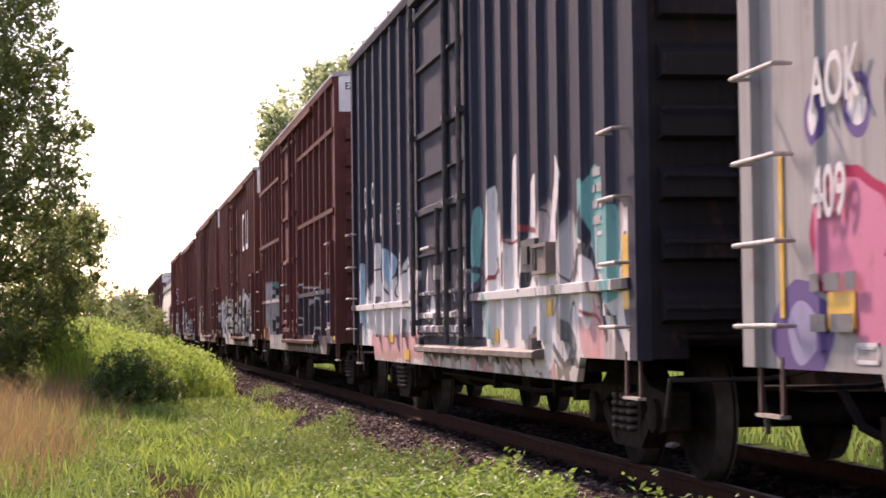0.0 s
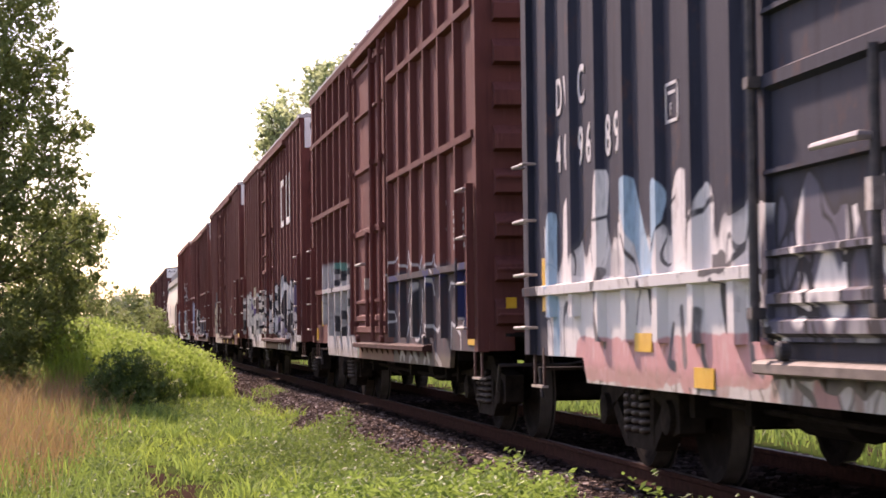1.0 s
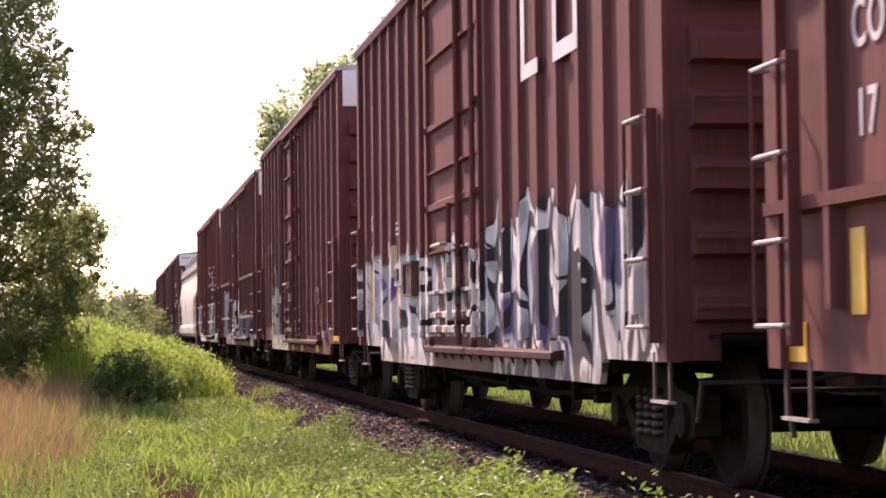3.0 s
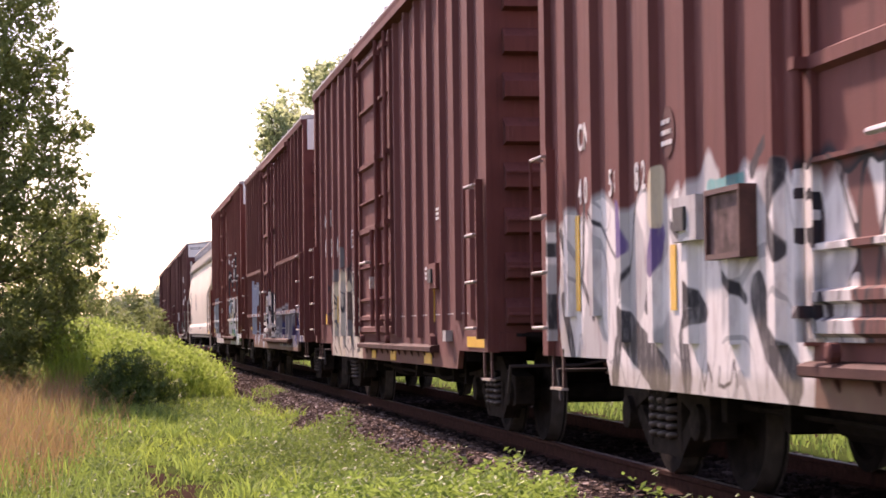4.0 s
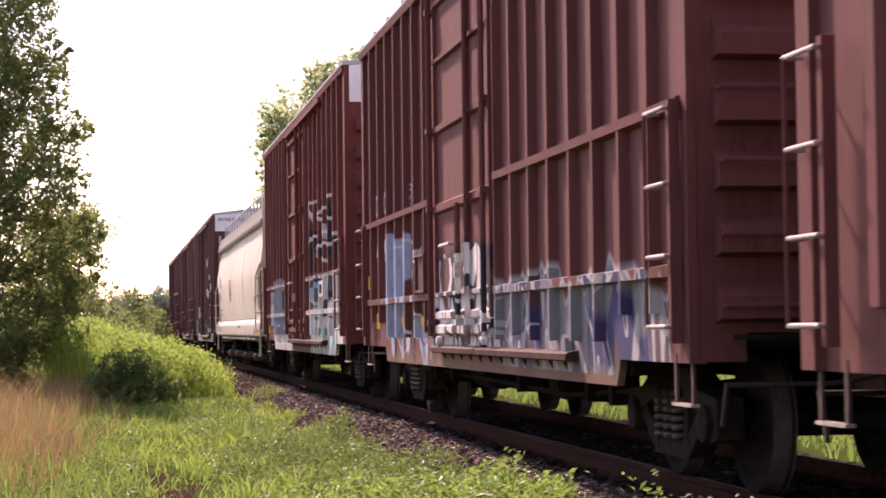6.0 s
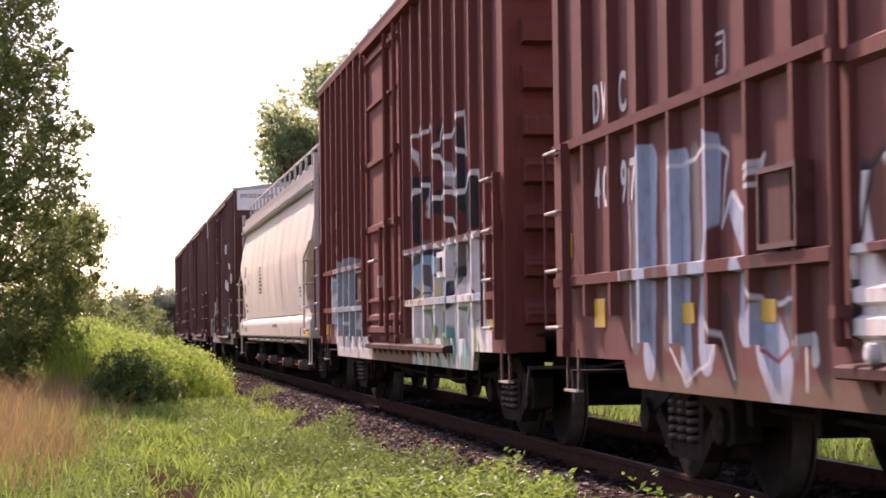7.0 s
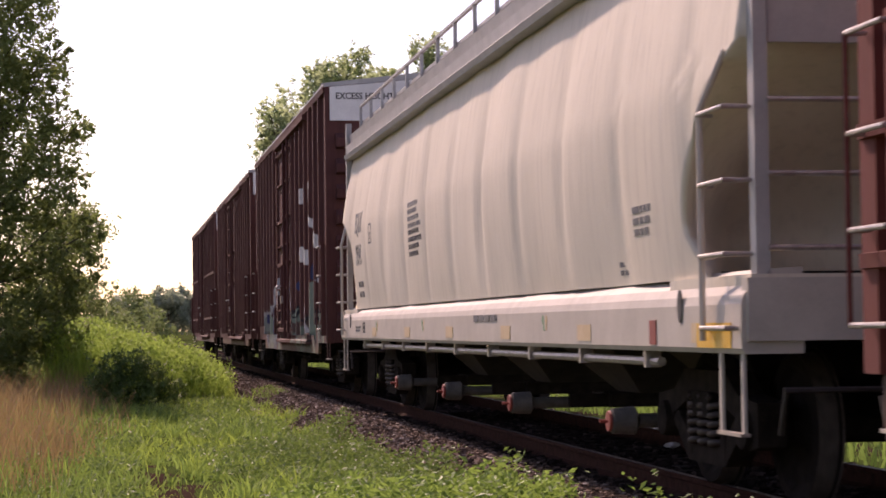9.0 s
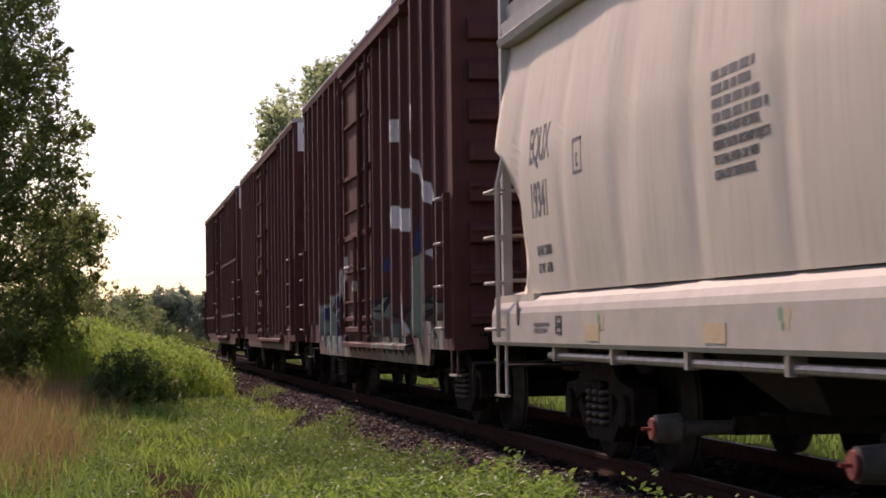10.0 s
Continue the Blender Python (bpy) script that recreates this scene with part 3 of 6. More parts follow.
def hopper_car(name, spec):
    """A covered hopper with bulging rounded sides, a deep side sill, slope sheets, chutes and a railed roof walk."""
    L, paint = 19.35, spec["paint"]
    car = tagged(new(name), spec["label"], "hopper car", "freight cars of the train")
    z_low, z_top = 1.36, 3.6

    def inset(f):
        """How far the tank's end stands back from the car's end, by height: a rounded hollow below the end sheet."""
        z = z_low + (z_top - z_low) * f
        if z > 2.62:
            return 0.12
        g = (z - z_low) / (2.62 - z_low)
        return 0.12 + 1.12 * (1 - max(0.0, g - 0.22) ** 2 / 0.608) ** 0.62 - 0.32 * max(0.0, 0.22 - g) / 0.22

    def bulge(f):
        return 1.4 + 0.13 * math.sin(math.pi * min(1.0, 0.14 + 0.8 * f)) - 0.16 * max(0.0, f - 0.5)
    rows, cols = 26, 150

    def shape(y, f, s):
        """Half width of the tank at a place, with its welded seams and dents."""
        seam = abs(((y - 1.1) / 1.72 + 0.5) % 1.0 - 0.5) * 1.72
        dent = 0.03 * math.exp(-(seam / 0.1) ** 2) * math.sin(math.pi * min(1, 0.15 + f * 0.85)) + 0.03 * noise.noise((y * 0.8, f * 1.2, s))
        dent += 0.035 * math.exp(-((y - 8.1) / 0.16) ** 2 - ((f - 0.4) / 0.3) ** 2) + 0.03 * math.exp(-((y - 14.6) / 0.14) ** 2 - ((f - 0.45) / 0.3) ** 2)
        return bulge(f) - dent

    bm = bmesh.new()
    loops = []
    for r in range(rows + 1):
        f = r / rows
        z, a = z_low + (z_top - z_low) * f, inset(f)
        loop = []
        for s in (-1, 1):
            ys = [a + (L - 2 * a) * c / cols for c in range(cols + 1)]
            for y in (ys if s < 0 else ys[::-1]):
                loop.append(bm.verts.new((s * shape(y, f, s), y, z)))
            deep = 1.1 * max(0.0, (2.62 - z) / (2.62 - z_low)) ** 0.7
            y_end = L - a - deep if s < 0 else a + deep
            loop += [bm.verts.new((s * 1.0, y_end, z)), bm.verts.new((-s * 1.0, y_end, z))]
        loops.append(loop)
    for p, q in zip(loops, loops[1:]):
        k = len(p)
        for i in range(k):
            j = (i + 1) % k
            bm.faces.new((p[i], p[j], q[j], q[i]))
    bm.faces.new(loops[-1])
    bmesh.ops.recalc_face_normals(bm, faces=bm.faces)
    tank = part("tank", bm, paint, car, "pale grey rounded tank with welded seams", True)
    for s in (-1, 1):
        bm = bmesh.new()
        prism(bm, [(s * 1.3, 3.56), (s * 1.48, 3.56), (s * 1.5, 3.62), (s * 1.45, 3.66), (s * 1.46, 3.77), (s * 1.4, 3.81), (s * 1.42, 3.92), (s * 1.3, 3.94)], "y", 0.12, L - 0.12)
        part("top_chord", bm, spec["trim"], tank, "warm grey stepped top chord")
        bm = bmesh.new()
        prism(bm, [(s * 1.2, 0.93), (s * 1.53, 0.93), (s * 1.55, 0.96), (s * 1.55, 1.2), (s * 1.535, 1.25), (s * 1.5, 1.3), (s * 1.37, 1.39), (s * 1.2, 1.4)], "y", 0.02, L - 0.02)
        sill = part("side_sill", bm, spec["sill"], car, "deep cream-white side sill")
        if s < 0:
            for i in range(6):
                y = 0.55 + i * 2.95
                bm = bmesh.new()
                box(bm, -1.555, -1.549, y, y + 0.42, 0.985, 1.1)
                part("marker_plate", bm, spec["tan"], sill, "faded tan reflective plate")
            for y in (15.2, 11.3, 5.0):
                for dy, ink in ((0.12, spec["green"]), (0.0, spec["tan"])):
                    bm = bmesh.new()
                    lathe(bm, [(-1.552, 0.038), (-1.549, 0.038)], 18, (0, y + dy, 1.14))
                    lathe(bm, [(-1.552, 0.026), (-1.549, 0.026)], 18, (0, y + dy * 0.7, 1.08))
                    part("round_mark", bm, ink, sill, "small faded round mark")
            bm = bmesh.new()
            for a, b, c_, e in ((16.5, 16.52, 1.03, 1.17), (16.68, 16.7, 1.03, 1.17), (16.52, 16.68, 1.03, 1.05), (16.52, 16.68, 1.15, 1.17), (16.55, 16.65, 1.08, 1.12)):
                box(bm, -1.556, -1.549, a, b, c_, e)
            part("plate_outline", bm, INK, sill, "small black outlined plate")
            # Black discs on the sill: the jacking holes' inner shade as flat colour.
            for y in (1.2, L - 1.2):
                bm = bmesh.new()
                lathe(bm, [(-1.558, 0.1), (-1.55, 0.1)], 16, (0, 0, 0))
                bm.transform(Matrix.Translation((0, y, 1.2)) @ Matrix.Diagonal((1, 0.5, 1, 1)))
                part("jacking_hole_shade", bm, INK, sill)
            bm = bmesh.new()
            box(bm, -1.557, -1.549, 0.2, 0.85, 0.96, 1.1)
            part("end_marker", bm, YELLOW, sill, "dull yellow stripe")
            bm = bmesh.new()
            box(bm, -1.557, -1.549, 1.75, 1.9, 0.97, 1.12)
            part("red_marker", bm, RED, sill)
            bars("sill_stencil", GREYINK, sill, -1.553, 8.2, 1.2, 1, 1.3, 0.06, 0.7, 5)
            bars("sill_stencil", GREYINK, sill, -1.553, 17.5, 1.12, 2, 0.6, 0.025, 0.8, 6)
            bm = bmesh.new()
            rod(bm, (-1.45, 2.0, 0.86), (-1.45, L - 2.0, 0.86), 0.03)
            for i in range(9):
                box(bm, -1.5, -1.4, 2.2 + i * 1.85, 2.27 + i * 1.85, 0.82, 0.94)
            part("train_line_pipe", bm, GRAB, car)
    # roof, roof walk and rail
    bm = bmesh.new()
    prism(bm, [(-1.32, 3.9), (-0.9, 4.03), (0, 4.1), (0.9, 4.03), (1.32, 3.9), (0, 3.8)], "y", 0.14, L - 0.14)
    roof = part("roof", bm, spec["trim"], car)
    bm = bmesh.new()
    for x in (-1.22, 0.55):
        box(bm, x, x + 0.62, 0.05, L - 0.05, 4.09, 4.13)
    part("roof_walk", bm, GALV, roof, "grating roof walk")
    for x in (-1.24,):
        for i in range(17):
            bm = bmesh.new()
            y = 0.1 + i * (L - 0.2) / 16
            box(bm, x - 0.02, x + 0.02, y - 0.02, y + 0.02, 3.88, 4.36)
            part("rail_post", bm, GALV, roof)
        bm = bmesh.new()
        box(bm, x - 0.02, x + 0.02, 0.1, L - 0.1, 4.34, 4.37)
        part("hand_rail", bm, GALV, roof)
    for i in range(5):
        bm = bmesh.new()
        lathe(bm, [(-0.06, 0.3), (0.06, 0.3)], 20, (0, 0, 0))
        bm.transform(Matrix.Translation((0, 2.2 + i * 3.7, 4.16)) @ Matrix.Rotation(radians(90), 4, "Y"))
        part("hatch", bm, GALV, roof)
    # end frames, platforms, ladders
    for y, s in ((0.0, 1), (L, -1)):
        ya, yb = sorted((y + s * 0.02, y + s * 0.12))
        for x in (-1.46, 1.38):
            bm = bmesh.new()
            box(bm, x, x + 0.08, ya, yb, 1.35, 4.1)
            part("end_post", bm, spec["trim"], car)
        bm = bmesh.new()
        y2a, y2b = sorted((y + s * 0.06, y + s * 0.1))
        prism(bm, [(-1.36, 2.62), (1.36, 2.62), (1.36, 3.9), (0.9, 4.05), (-0.9, 4.05), (-1.36, 3.9)], "y", y2a, y2b)
        part("end_sheet", bm, spec["trim"], car, "flat grey upper end sheet")
        for z in (1.5, 1.9, 2.3, 3.0, 3.4, 3.75):
            bm = bmesh.new()
            rod(bm, (-1.4, y - s * 0.02, z), (-0.2, y - s * 0.02, z), 0.016)
            part("end_rung", bm, GRAB, car)
        bm = bmesh.new()
        box(bm, -1.5, 1.5, min(y + s * 0.0, y + s * 1.6), max(y, y + s * 1.6), 1.3, 1.36)
        part("end_platform", bm, paint, car)
        bm = bmesh.new()
        prism(bm, [(y + s * 0.25, 1.36), (y + s * 1.75, 1.36), (y + s * 1.2, 2.4), (y + s * 0.6, 2.4)], "x", -0.12, 0.12)
        part("slope_support", bm, spec["trim"], car)
        bm = bmesh.new()
        box(bm, -1.52, 1.52, *sorted((y - s * 0.01, y + s * 0.1)), 1.0, 1.34)
        part("end_sill", bm, spec["sill"], car)
        for z in (1.07, 1.47, 1.87, 2.27):
            bm = bmesh.new()
            bent(bm, [(-1.4, y + s * 0.08, z), (-1.62, y + s * 0.08, z), (-1.62, y + s * 0.55, z), (-1.52, y + s * 0.6, z)], 0.0115)
            part("rung", bm, GRAB, car, "pale steel side rung")
        bm = bmesh.new()
        bent(bm, [(-1.6, y + s * 0.58, 1.0), (-1.6, y + s * 0.58, 2.3), (-1.5, y + s * 0.4, 2.62)], 0.02)
        part("ladder_post", bm, spec["sill"], car)
        ys = sorted((y + s * 0.1, y + s * 0.5))
        stirrup(car, ys[0], ys[1], 0.9, -1.5, spec["sill"], 0.5)
        coupler(car, y, -s)
        bm = bmesh.new()
        box(bm, -0.25, 0.25, *sorted((y + s * 0.1, y + s * 2.6)), 0.66, 1.3)
        part("draft_sill", bm, DARK, car)
    # chutes and outlet gates
    for i in range(4):
        y = 3.5 + i * 3.63
        bm = bmesh.new()
        top = [(-1.25, y - 1.75), (1.25, y - 1.75), (1.25, y + 1.75), (-1.25, y + 1.75)]
        bot = [(-0.35, y - 0.4), (0.35, y - 0.4), (0.35, y + 0.4), (-0.35, y + 0.4)]
        tv = [bm.verts.new((*p, 1.42)) for p in top]
        bv = [bm.verts.new((*p, 0.5)) for p in bot]
        for k in range(4):
            bm.faces.new((tv[k], tv[(k + 1) % 4], bv[(k + 1) % 4], bv[k]))
        bm.faces.new(bv)
        bmesh.ops.recalc_face_normals(bm, faces=bm.faces)
        chute = part("chute", bm, spec["under"], car, "grimy discharge chute")
        bm = bmesh.new()
        box(bm, -0.6, 0.6, y - 0.35, y + 0.35, 0.38, 0.5)
        box(bm, -0.95, -0.6, y - 0.25, y - 0.2, 0.38, 0.5)
        part("outlet_gate", bm, CAST, chute)
        bm = bmesh.new()
        lathe(bm, [(-1.42, 0.03), (-1.41, 0.09), (-1.25, 0.1), (-1.22, 0.05), (-0.7, 0.05)], 16, (0, y, 0.42))
        drum = part("gate_capstan", bm, GALV_DARK, chute, "grey steel gate capstan")
        bm = bmesh.new()
        lathe(bm, [(-1.44, 0.07), (-1.422, 0.075)], 16, (0, y, 0.42))
        rod(bm, (-1.5, y, 0.42), (-1.42, y, 0.42), 0.012)
        part("capstan_face", bm, RED, drum, "faded red capstan face")
    truck(car, 2.2)
    truck(car, L - 2.2)
    def on(z):
        return -1.5

    def conform(ob):
        """Lays lettering onto the curved tank."""
        for v in ob.data.vertices:
            lift = 0.001 if v.co.x > -1.5015 else 0.0035
            v.co.x = -shape(v.co.y, (v.co.z - z_low) / (z_top - z_low), -1) - lift
    conform(words("lettering", "EQUX", 0.27, GREYINK, tank, on(2.55), 17.75, 2.41, label="grey reporting mark", wide=0.72))
    conform(words("lettering", "19341", 0.27, GREYINK, tank, on(2.1), 17.75, 1.97, label="grey car number", wide=0.72))
    for z, text in ((1.66, "LD LMT 220000"), (1.52, "LT WT   65700")):
        conform(words("lettering", text, 0.075, GREYINK, tank, on(z), 17.62, z, label="small grey weight stencil", wide=0.75))
    conform(bars("stencil", GREYINK, tank, on(2.2), 12.65, 2.52, 4, 1.05, 0.05, 0.6, 3))
    for k, text in enumerate(("CAUTION DO NOT USE STEAM,", "BOILING WATER OR SHARP OBJECTS", "TO CLEAN. ENTER CAR WITH", "CLEAN SOFT SOLED SHOES.")):
        conform(words("lettering", text, 0.052, GREYINK, tank, on(2.1), 12.65, 2.155 - 0.083 * k, label="small grey stencilled notice", wide=0.82))
    conform(bars("stencil", GREYINK, tank, on(1.75), 2.45, 1.86, 3, 0.5, 0.045, 0.6, 2))
    conform(bars("stencil", GREYINK, tank, on(1.5), 3.0, 1.52, 2, 0.2, 0.035, 0.6, 1))
    bm = bmesh.new()
    for a, b, c, e in ((15.8, 15.82, 2.2, 2.46), (16.05, 16.07, 2.2, 2.46), (15.8, 16.07, 2.2, 2.22), (15.8, 16.07, 2.44, 2.46)):
        box(bm, on(2.35) - 0.003, on(2.35) + 0.003, a, b, c, e)
    conform(part("plate_frame", bm, GREYINK, tank))
    conform(words("lettering", "C", 0.1, GREYINK, tank, on(2.3), 15.98, 2.25, wide=0.7))
    return car


# ---- ground, ballast and track ----
GROUND_Z = -0.42


def ballast_z(x):
    """Height of the ground across the line: flat earth, then the ballast bed."""
    d = abs(x - TRACK_X)
    if d < 1.55:
        return -0.17
    if d < 2.3:
        return -0.17 - 0.25 * (d - 1.55) / 0.75
    return GROUND_Z


def earth():
    n = Nodes("earth_and_turf")
    x, y, z = n.xyz()
    big = n.noise(n.co, 0.5, 6)
    fine = n.noise(n.co, 14, 5)
    turf = n.mix(n.ramp(big, [(0.4, 0.0), (0.6, 1.0)]), (0.03, 0.05, 0.012), (0.05, 0.065, 0.02))
    turf = n.mix(fine, turf, (0.07, 0.1, 0.028))
    away = n.math("ADD", n.math("ABSOLUTE", n.math("SUBTRACT", x, TRACK_X)), n.math("MULTIPLY", n.math("SUBTRACT", big, 0.5), 0.5))
    soil = n.mix(fine, (0.025, 0.016, 0.011), (0.07, 0.045, 0.034))
    patch = n.math("GREATER_THAN", n.noise(n.scaled((1, 0.35, 1), (3.1, 0, 0)), 1.1, 4), 0.56)
    col = n.mix(patch, turf, soil)
    col = n.mix(n.math("LESS_THAN", away, 2.35), col, n.mix(fine, (0.03, 0.02, 0.016), (0.08, 0.052, 0.044)))
    # Near-black band along the track: the train's shade put into the ground colour.
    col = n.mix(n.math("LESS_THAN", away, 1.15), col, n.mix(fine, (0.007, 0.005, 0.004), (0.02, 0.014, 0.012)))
    n.bump(fine, 0.6, 0.04)
    return n.done(col, 1.0, 0.0, 0.0)


xs = [-3000, -600, -120, -40, -20, -10] + [-6 + 0.5 * i for i in range(17)] + [2.5, 2.58, 2.9, 3.33, 3.6, 6.16, 6.43, 6.9, 7.18, 8, 10, 14, 20, 40, 120, 600, 3000]
ys = [-3000, -500, -100, -40, -15, -5] + [0.8 * i for i in range(110)] + [95, 110, 140, 180, 260, 400, 800, 1600, 3000]
xs = sorted(set(xs))


def undulate(x, y):
    z = ballast_z(x)
    if z <= GROUND_Z + 0.001 and -40 < x < 60 and -20 < y < 300:
        z += 0.09 * noise.noise((x * 0.5, y * 0.25, 0.0)) + 0.05 * noise.noise((x * 1.3, y * 1.1, 4.0)) - 0.02
        if x < -0.5:
            z += 0.12 * min(1.0, (-0.5 - x) / 2)
    return z


me = bpy.data.meshes.new("ground")
gv = [(x, y, undulate(x, y)) for y in ys for x in xs]
k = len(xs)
gf = [(j * k + i, j * k + i + 1, (j + 1) * k + i + 1, (j + 1) * k + i) for j in range(len(ys) - 1) for i in range(k - 1)]
me.from_pydata(gv, [], gf)
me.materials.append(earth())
tagged(new("ground", me), "uneven grassy earth beside the railway line", "ground", kind="structure")

GRAVEL = Nodes("crushed_ballast_stone")
_isl = GRAVEL.t.nodes.new("ShaderNodeNewGeometry").outputs["Random Per Island"]
GRAVEL.bump(GRAVEL.noise(GRAVEL.co, 60, 3), 0.4)
GRAVEL = GRAVEL.done(GRAVEL.ramp(_isl, [(0.0, (0.04, 0.025, 0.018)), (0.5, (0.105, 0.067, 0.05)), (0.85, (0.21, 0.145, 0.115)), (1.0, (0.5, 0.41, 0.36))]), 0.9, 0.0, 0.08)


# Darkened stone between the rails, with the shade under the train in its colour.
SHADED_STONE = Nodes("train_shaded_ballast_stone")
_isl = SHADED_STONE.t.nodes.new("ShaderNodeNewGeometry").outputs["Random Per Island"]
SHADED_STONE = SHADED_STONE.done(SHADED_STONE.ramp(_isl, [(0.0, (0.012, 0.008, 0.007)), (0.8, (0.032, 0.022, 0.019)), (1.0, (0.08, 0.06, 0.053))]), 0.95, 0.0, 0.02)


def stones(name, n, x0, x1, y0, y1, smin, smax, seed, material=GRAVEL):
    """Loose crushed stone lying on the bed."""
    rng = np.random.RandomState(seed)
    base = np.array([(1, 0, -0.5), (-0.3, 0.9, -0.5), (-0.7, -0.8, -0.5), (0.55, 0.6, 0.45), (-0.75, 0.2, 0.5), (0.25, -0.7, 0.55)])
    tri = np.array([(0, 1, 3), (1, 4, 3), (1, 2, 4), (2, 5, 4), (2, 0, 5), (0, 3, 5), (3, 4, 5), (0, 2, 1)])
    x = rng.uniform(x0, x1, n)
    y = y0 + (y1 - y0) * rng.uniform(0, 1, n) ** 1.5
    z = np.array([ballast_z(a) for a in x])
    s = rng.uniform(smin, smax, n)
    a = rng.uniform(0, 6.28, n)
    v = base[None] * rng.uniform(0.6, 1.3, (n, 6, 3)) * s[:, None, None]
    c, d = np.cos(a)[:, None], np.sin(a)[:, None]
    px = v[:, :, 0] * c - v[:, :, 1] * d + x[:, None]
    py = v[:, :, 0] * d + v[:, :, 1] * c + y[:, None]
    pz = v[:, :, 2] * 0.8 + z[:, None] + 0.3 * s[:, None]
    verts = np.stack([px, py, pz], 2).reshape(-1, 3)
    faces = (tri[None] + 6 * np.arange(n)[:, None, None]).reshape(-1, 3)
    m = bpy.data.meshes.new(name)
    m.from_pydata(verts.tolist(), [], faces.tolist())
    m.materials.append(material)
    return tagged(new(name, m), "crushed grey-brown ballast stone under the rails", "ballast", kind="stuff")


stones("ballast", 34000, TRACK_X - 2.35, TRACK_X - 1.02, 12, 120, 0.018, 0.042, 3)
stones("ballast", 16000, TRACK_X - 1.1, TRACK_X + 1.1, 2, 80, 0.02, 0.05, 5, SHADED_STONE)
stones("ballast", 6000, TRACK_X + 1.05, TRACK_X + 2.3, 2, 60, 0.02, 0.05, 6)

track = tagged(new("railway_track"), "straight railway track with rusty rails on wooden ties", "railway track", kind="structure")
for s in (-1, 1):
    bm = bmesh.new()
    c = s * 0.755
    outline = [(-0.07, -0.17), (0.07, -0.17), (0.07, -0.155), (0.012, -0.13), (0.012, -0.045), (0.036, -0.035), (0.036, -0.006), (0.026, 0.0),
               (-0.026, 0.0), (-0.036, -0.006), (-0.036, -0.035), (-0.012, -0.045), (-0.012, -0.13), (-0.07, -0.155)]
    prism(bm, [(TRACK_X + c + x, z) for x, z in outline], "y", -60, 900)
    rail = part("rail", bm, RUST, track, "rust-brown steel rail with a worn head")
    rail.data.materials.append(TREAD)
    for f in rail.data.polygons:
        if f.normal.z > 0.9 and f.center.z > -0.01:
            f.material_index = 1
bm = bmesh.new()
box(bm, TRACK_X - 1.3, TRACK_X + 1.3, -0.11, 0.11, -0.33, -0.165)
for x in (-0.755, 0.755):
    box(bm, TRACK_X + x - 0.15, TRACK_X + x + 0.15, -0.09, 0.09, -0.166, -0.15)
tie_mesh = shared("tie", bm, WOOD)
for i in range(280):
    o = new("tie", tie_mesh)
    o.parent, o.location = track, (0, -10 + 0.52 * i, 0.006 * math.sin(i * 2.3))

# ---- grass, weeds and dry stalks ----
GRASS = leafy("fresh_meadow_grass", (0.14, 0.26, 0.028), (0.36, 0.47, 0.065), 0.55)
DEEPGRASS = leafy("deep_green_grass", (0.07, 0.17, 0.025), (0.22, 0.34, 0.06), 0.52)
DRYGRASS = leafy("dry_tan_grass", (0.27, 0.12, 0.065), (0.43, 0.21, 0.125), 0.4)
WEED = leafy("broad_weed_leaves", (0.05, 0.115, 0.02), (0.15, 0.24, 0.045), 0.38)
# Lit copy of the weed leaves: sunlight is put into the brighter colour.
WEEDBRIGHT = leafy("sunlit_weed_leaves", (0.1, 0.2, 0.03), (0.24, 0.37, 0.06), 0.5)


def spread(n, x0, x1, y0, y1, power, seed):
    rng = np.random.RandomState(seed)
    x = rng.uniform(x0, x1, n)
    y = y0 + (y1 - y0) * rng.uniform(0, 1, n) ** power
    return x, y, rng


def blades(name, x, y, rng, hmin, hmax, width, lean, material, label, category, lift=0.0, base_z=None):
    """Bent grass blades, two triangles each, tip included."""
    n = len(x)
    z = np.array([undulate(a, b) for a, b in zip(x, y)]) if base_z is None else base_z
    h = rng.uniform(hmin, hmax, n)
    a = rng.uniform(0, 6.283, n)
    w = width * rng.uniform(0.6, 1.4, n)
    side = np.stack([np.cos(a), np.sin(a), np.zeros(n)], 1) * w[:, None]
    b = rng.uniform(0, 6.283, n)
    bend = np.stack([np.cos(b), np.sin(b), np.zeros(n)], 1) * (h * lean * rng.uniform(0.2, 1.0, n))[:, None]
    root = np.stack([x, y, z - 0.02 + lift], 1)
    up = np.zeros((n, 3))
    up[:, 2] = h
    mid = root + up * 0.55 + bend * 0.3
    tip = root + up + bend
    verts = np.stack([root - side, root + side, mid + side * 0.8, mid - side * 0.8, tip], 1).reshape(-1, 3)
    o = 5 * np.arange(n)
    faces = [f for i in o.tolist() for f in ((i, i + 1, i + 2, i + 3), (i + 3, i + 2, i + 4))]
    m = bpy.data.meshes.new(name)
    m.from_pydata(verts.tolist(), [], faces)
    m.materials.append(material)
    return tagged(new(name, m), label, category, kind="stuff")


def field(x, y, scale, seed):
    return np.array([noise.noise((a * scale, b * scale * 0.6, seed)) for a, b in zip(x, y)])


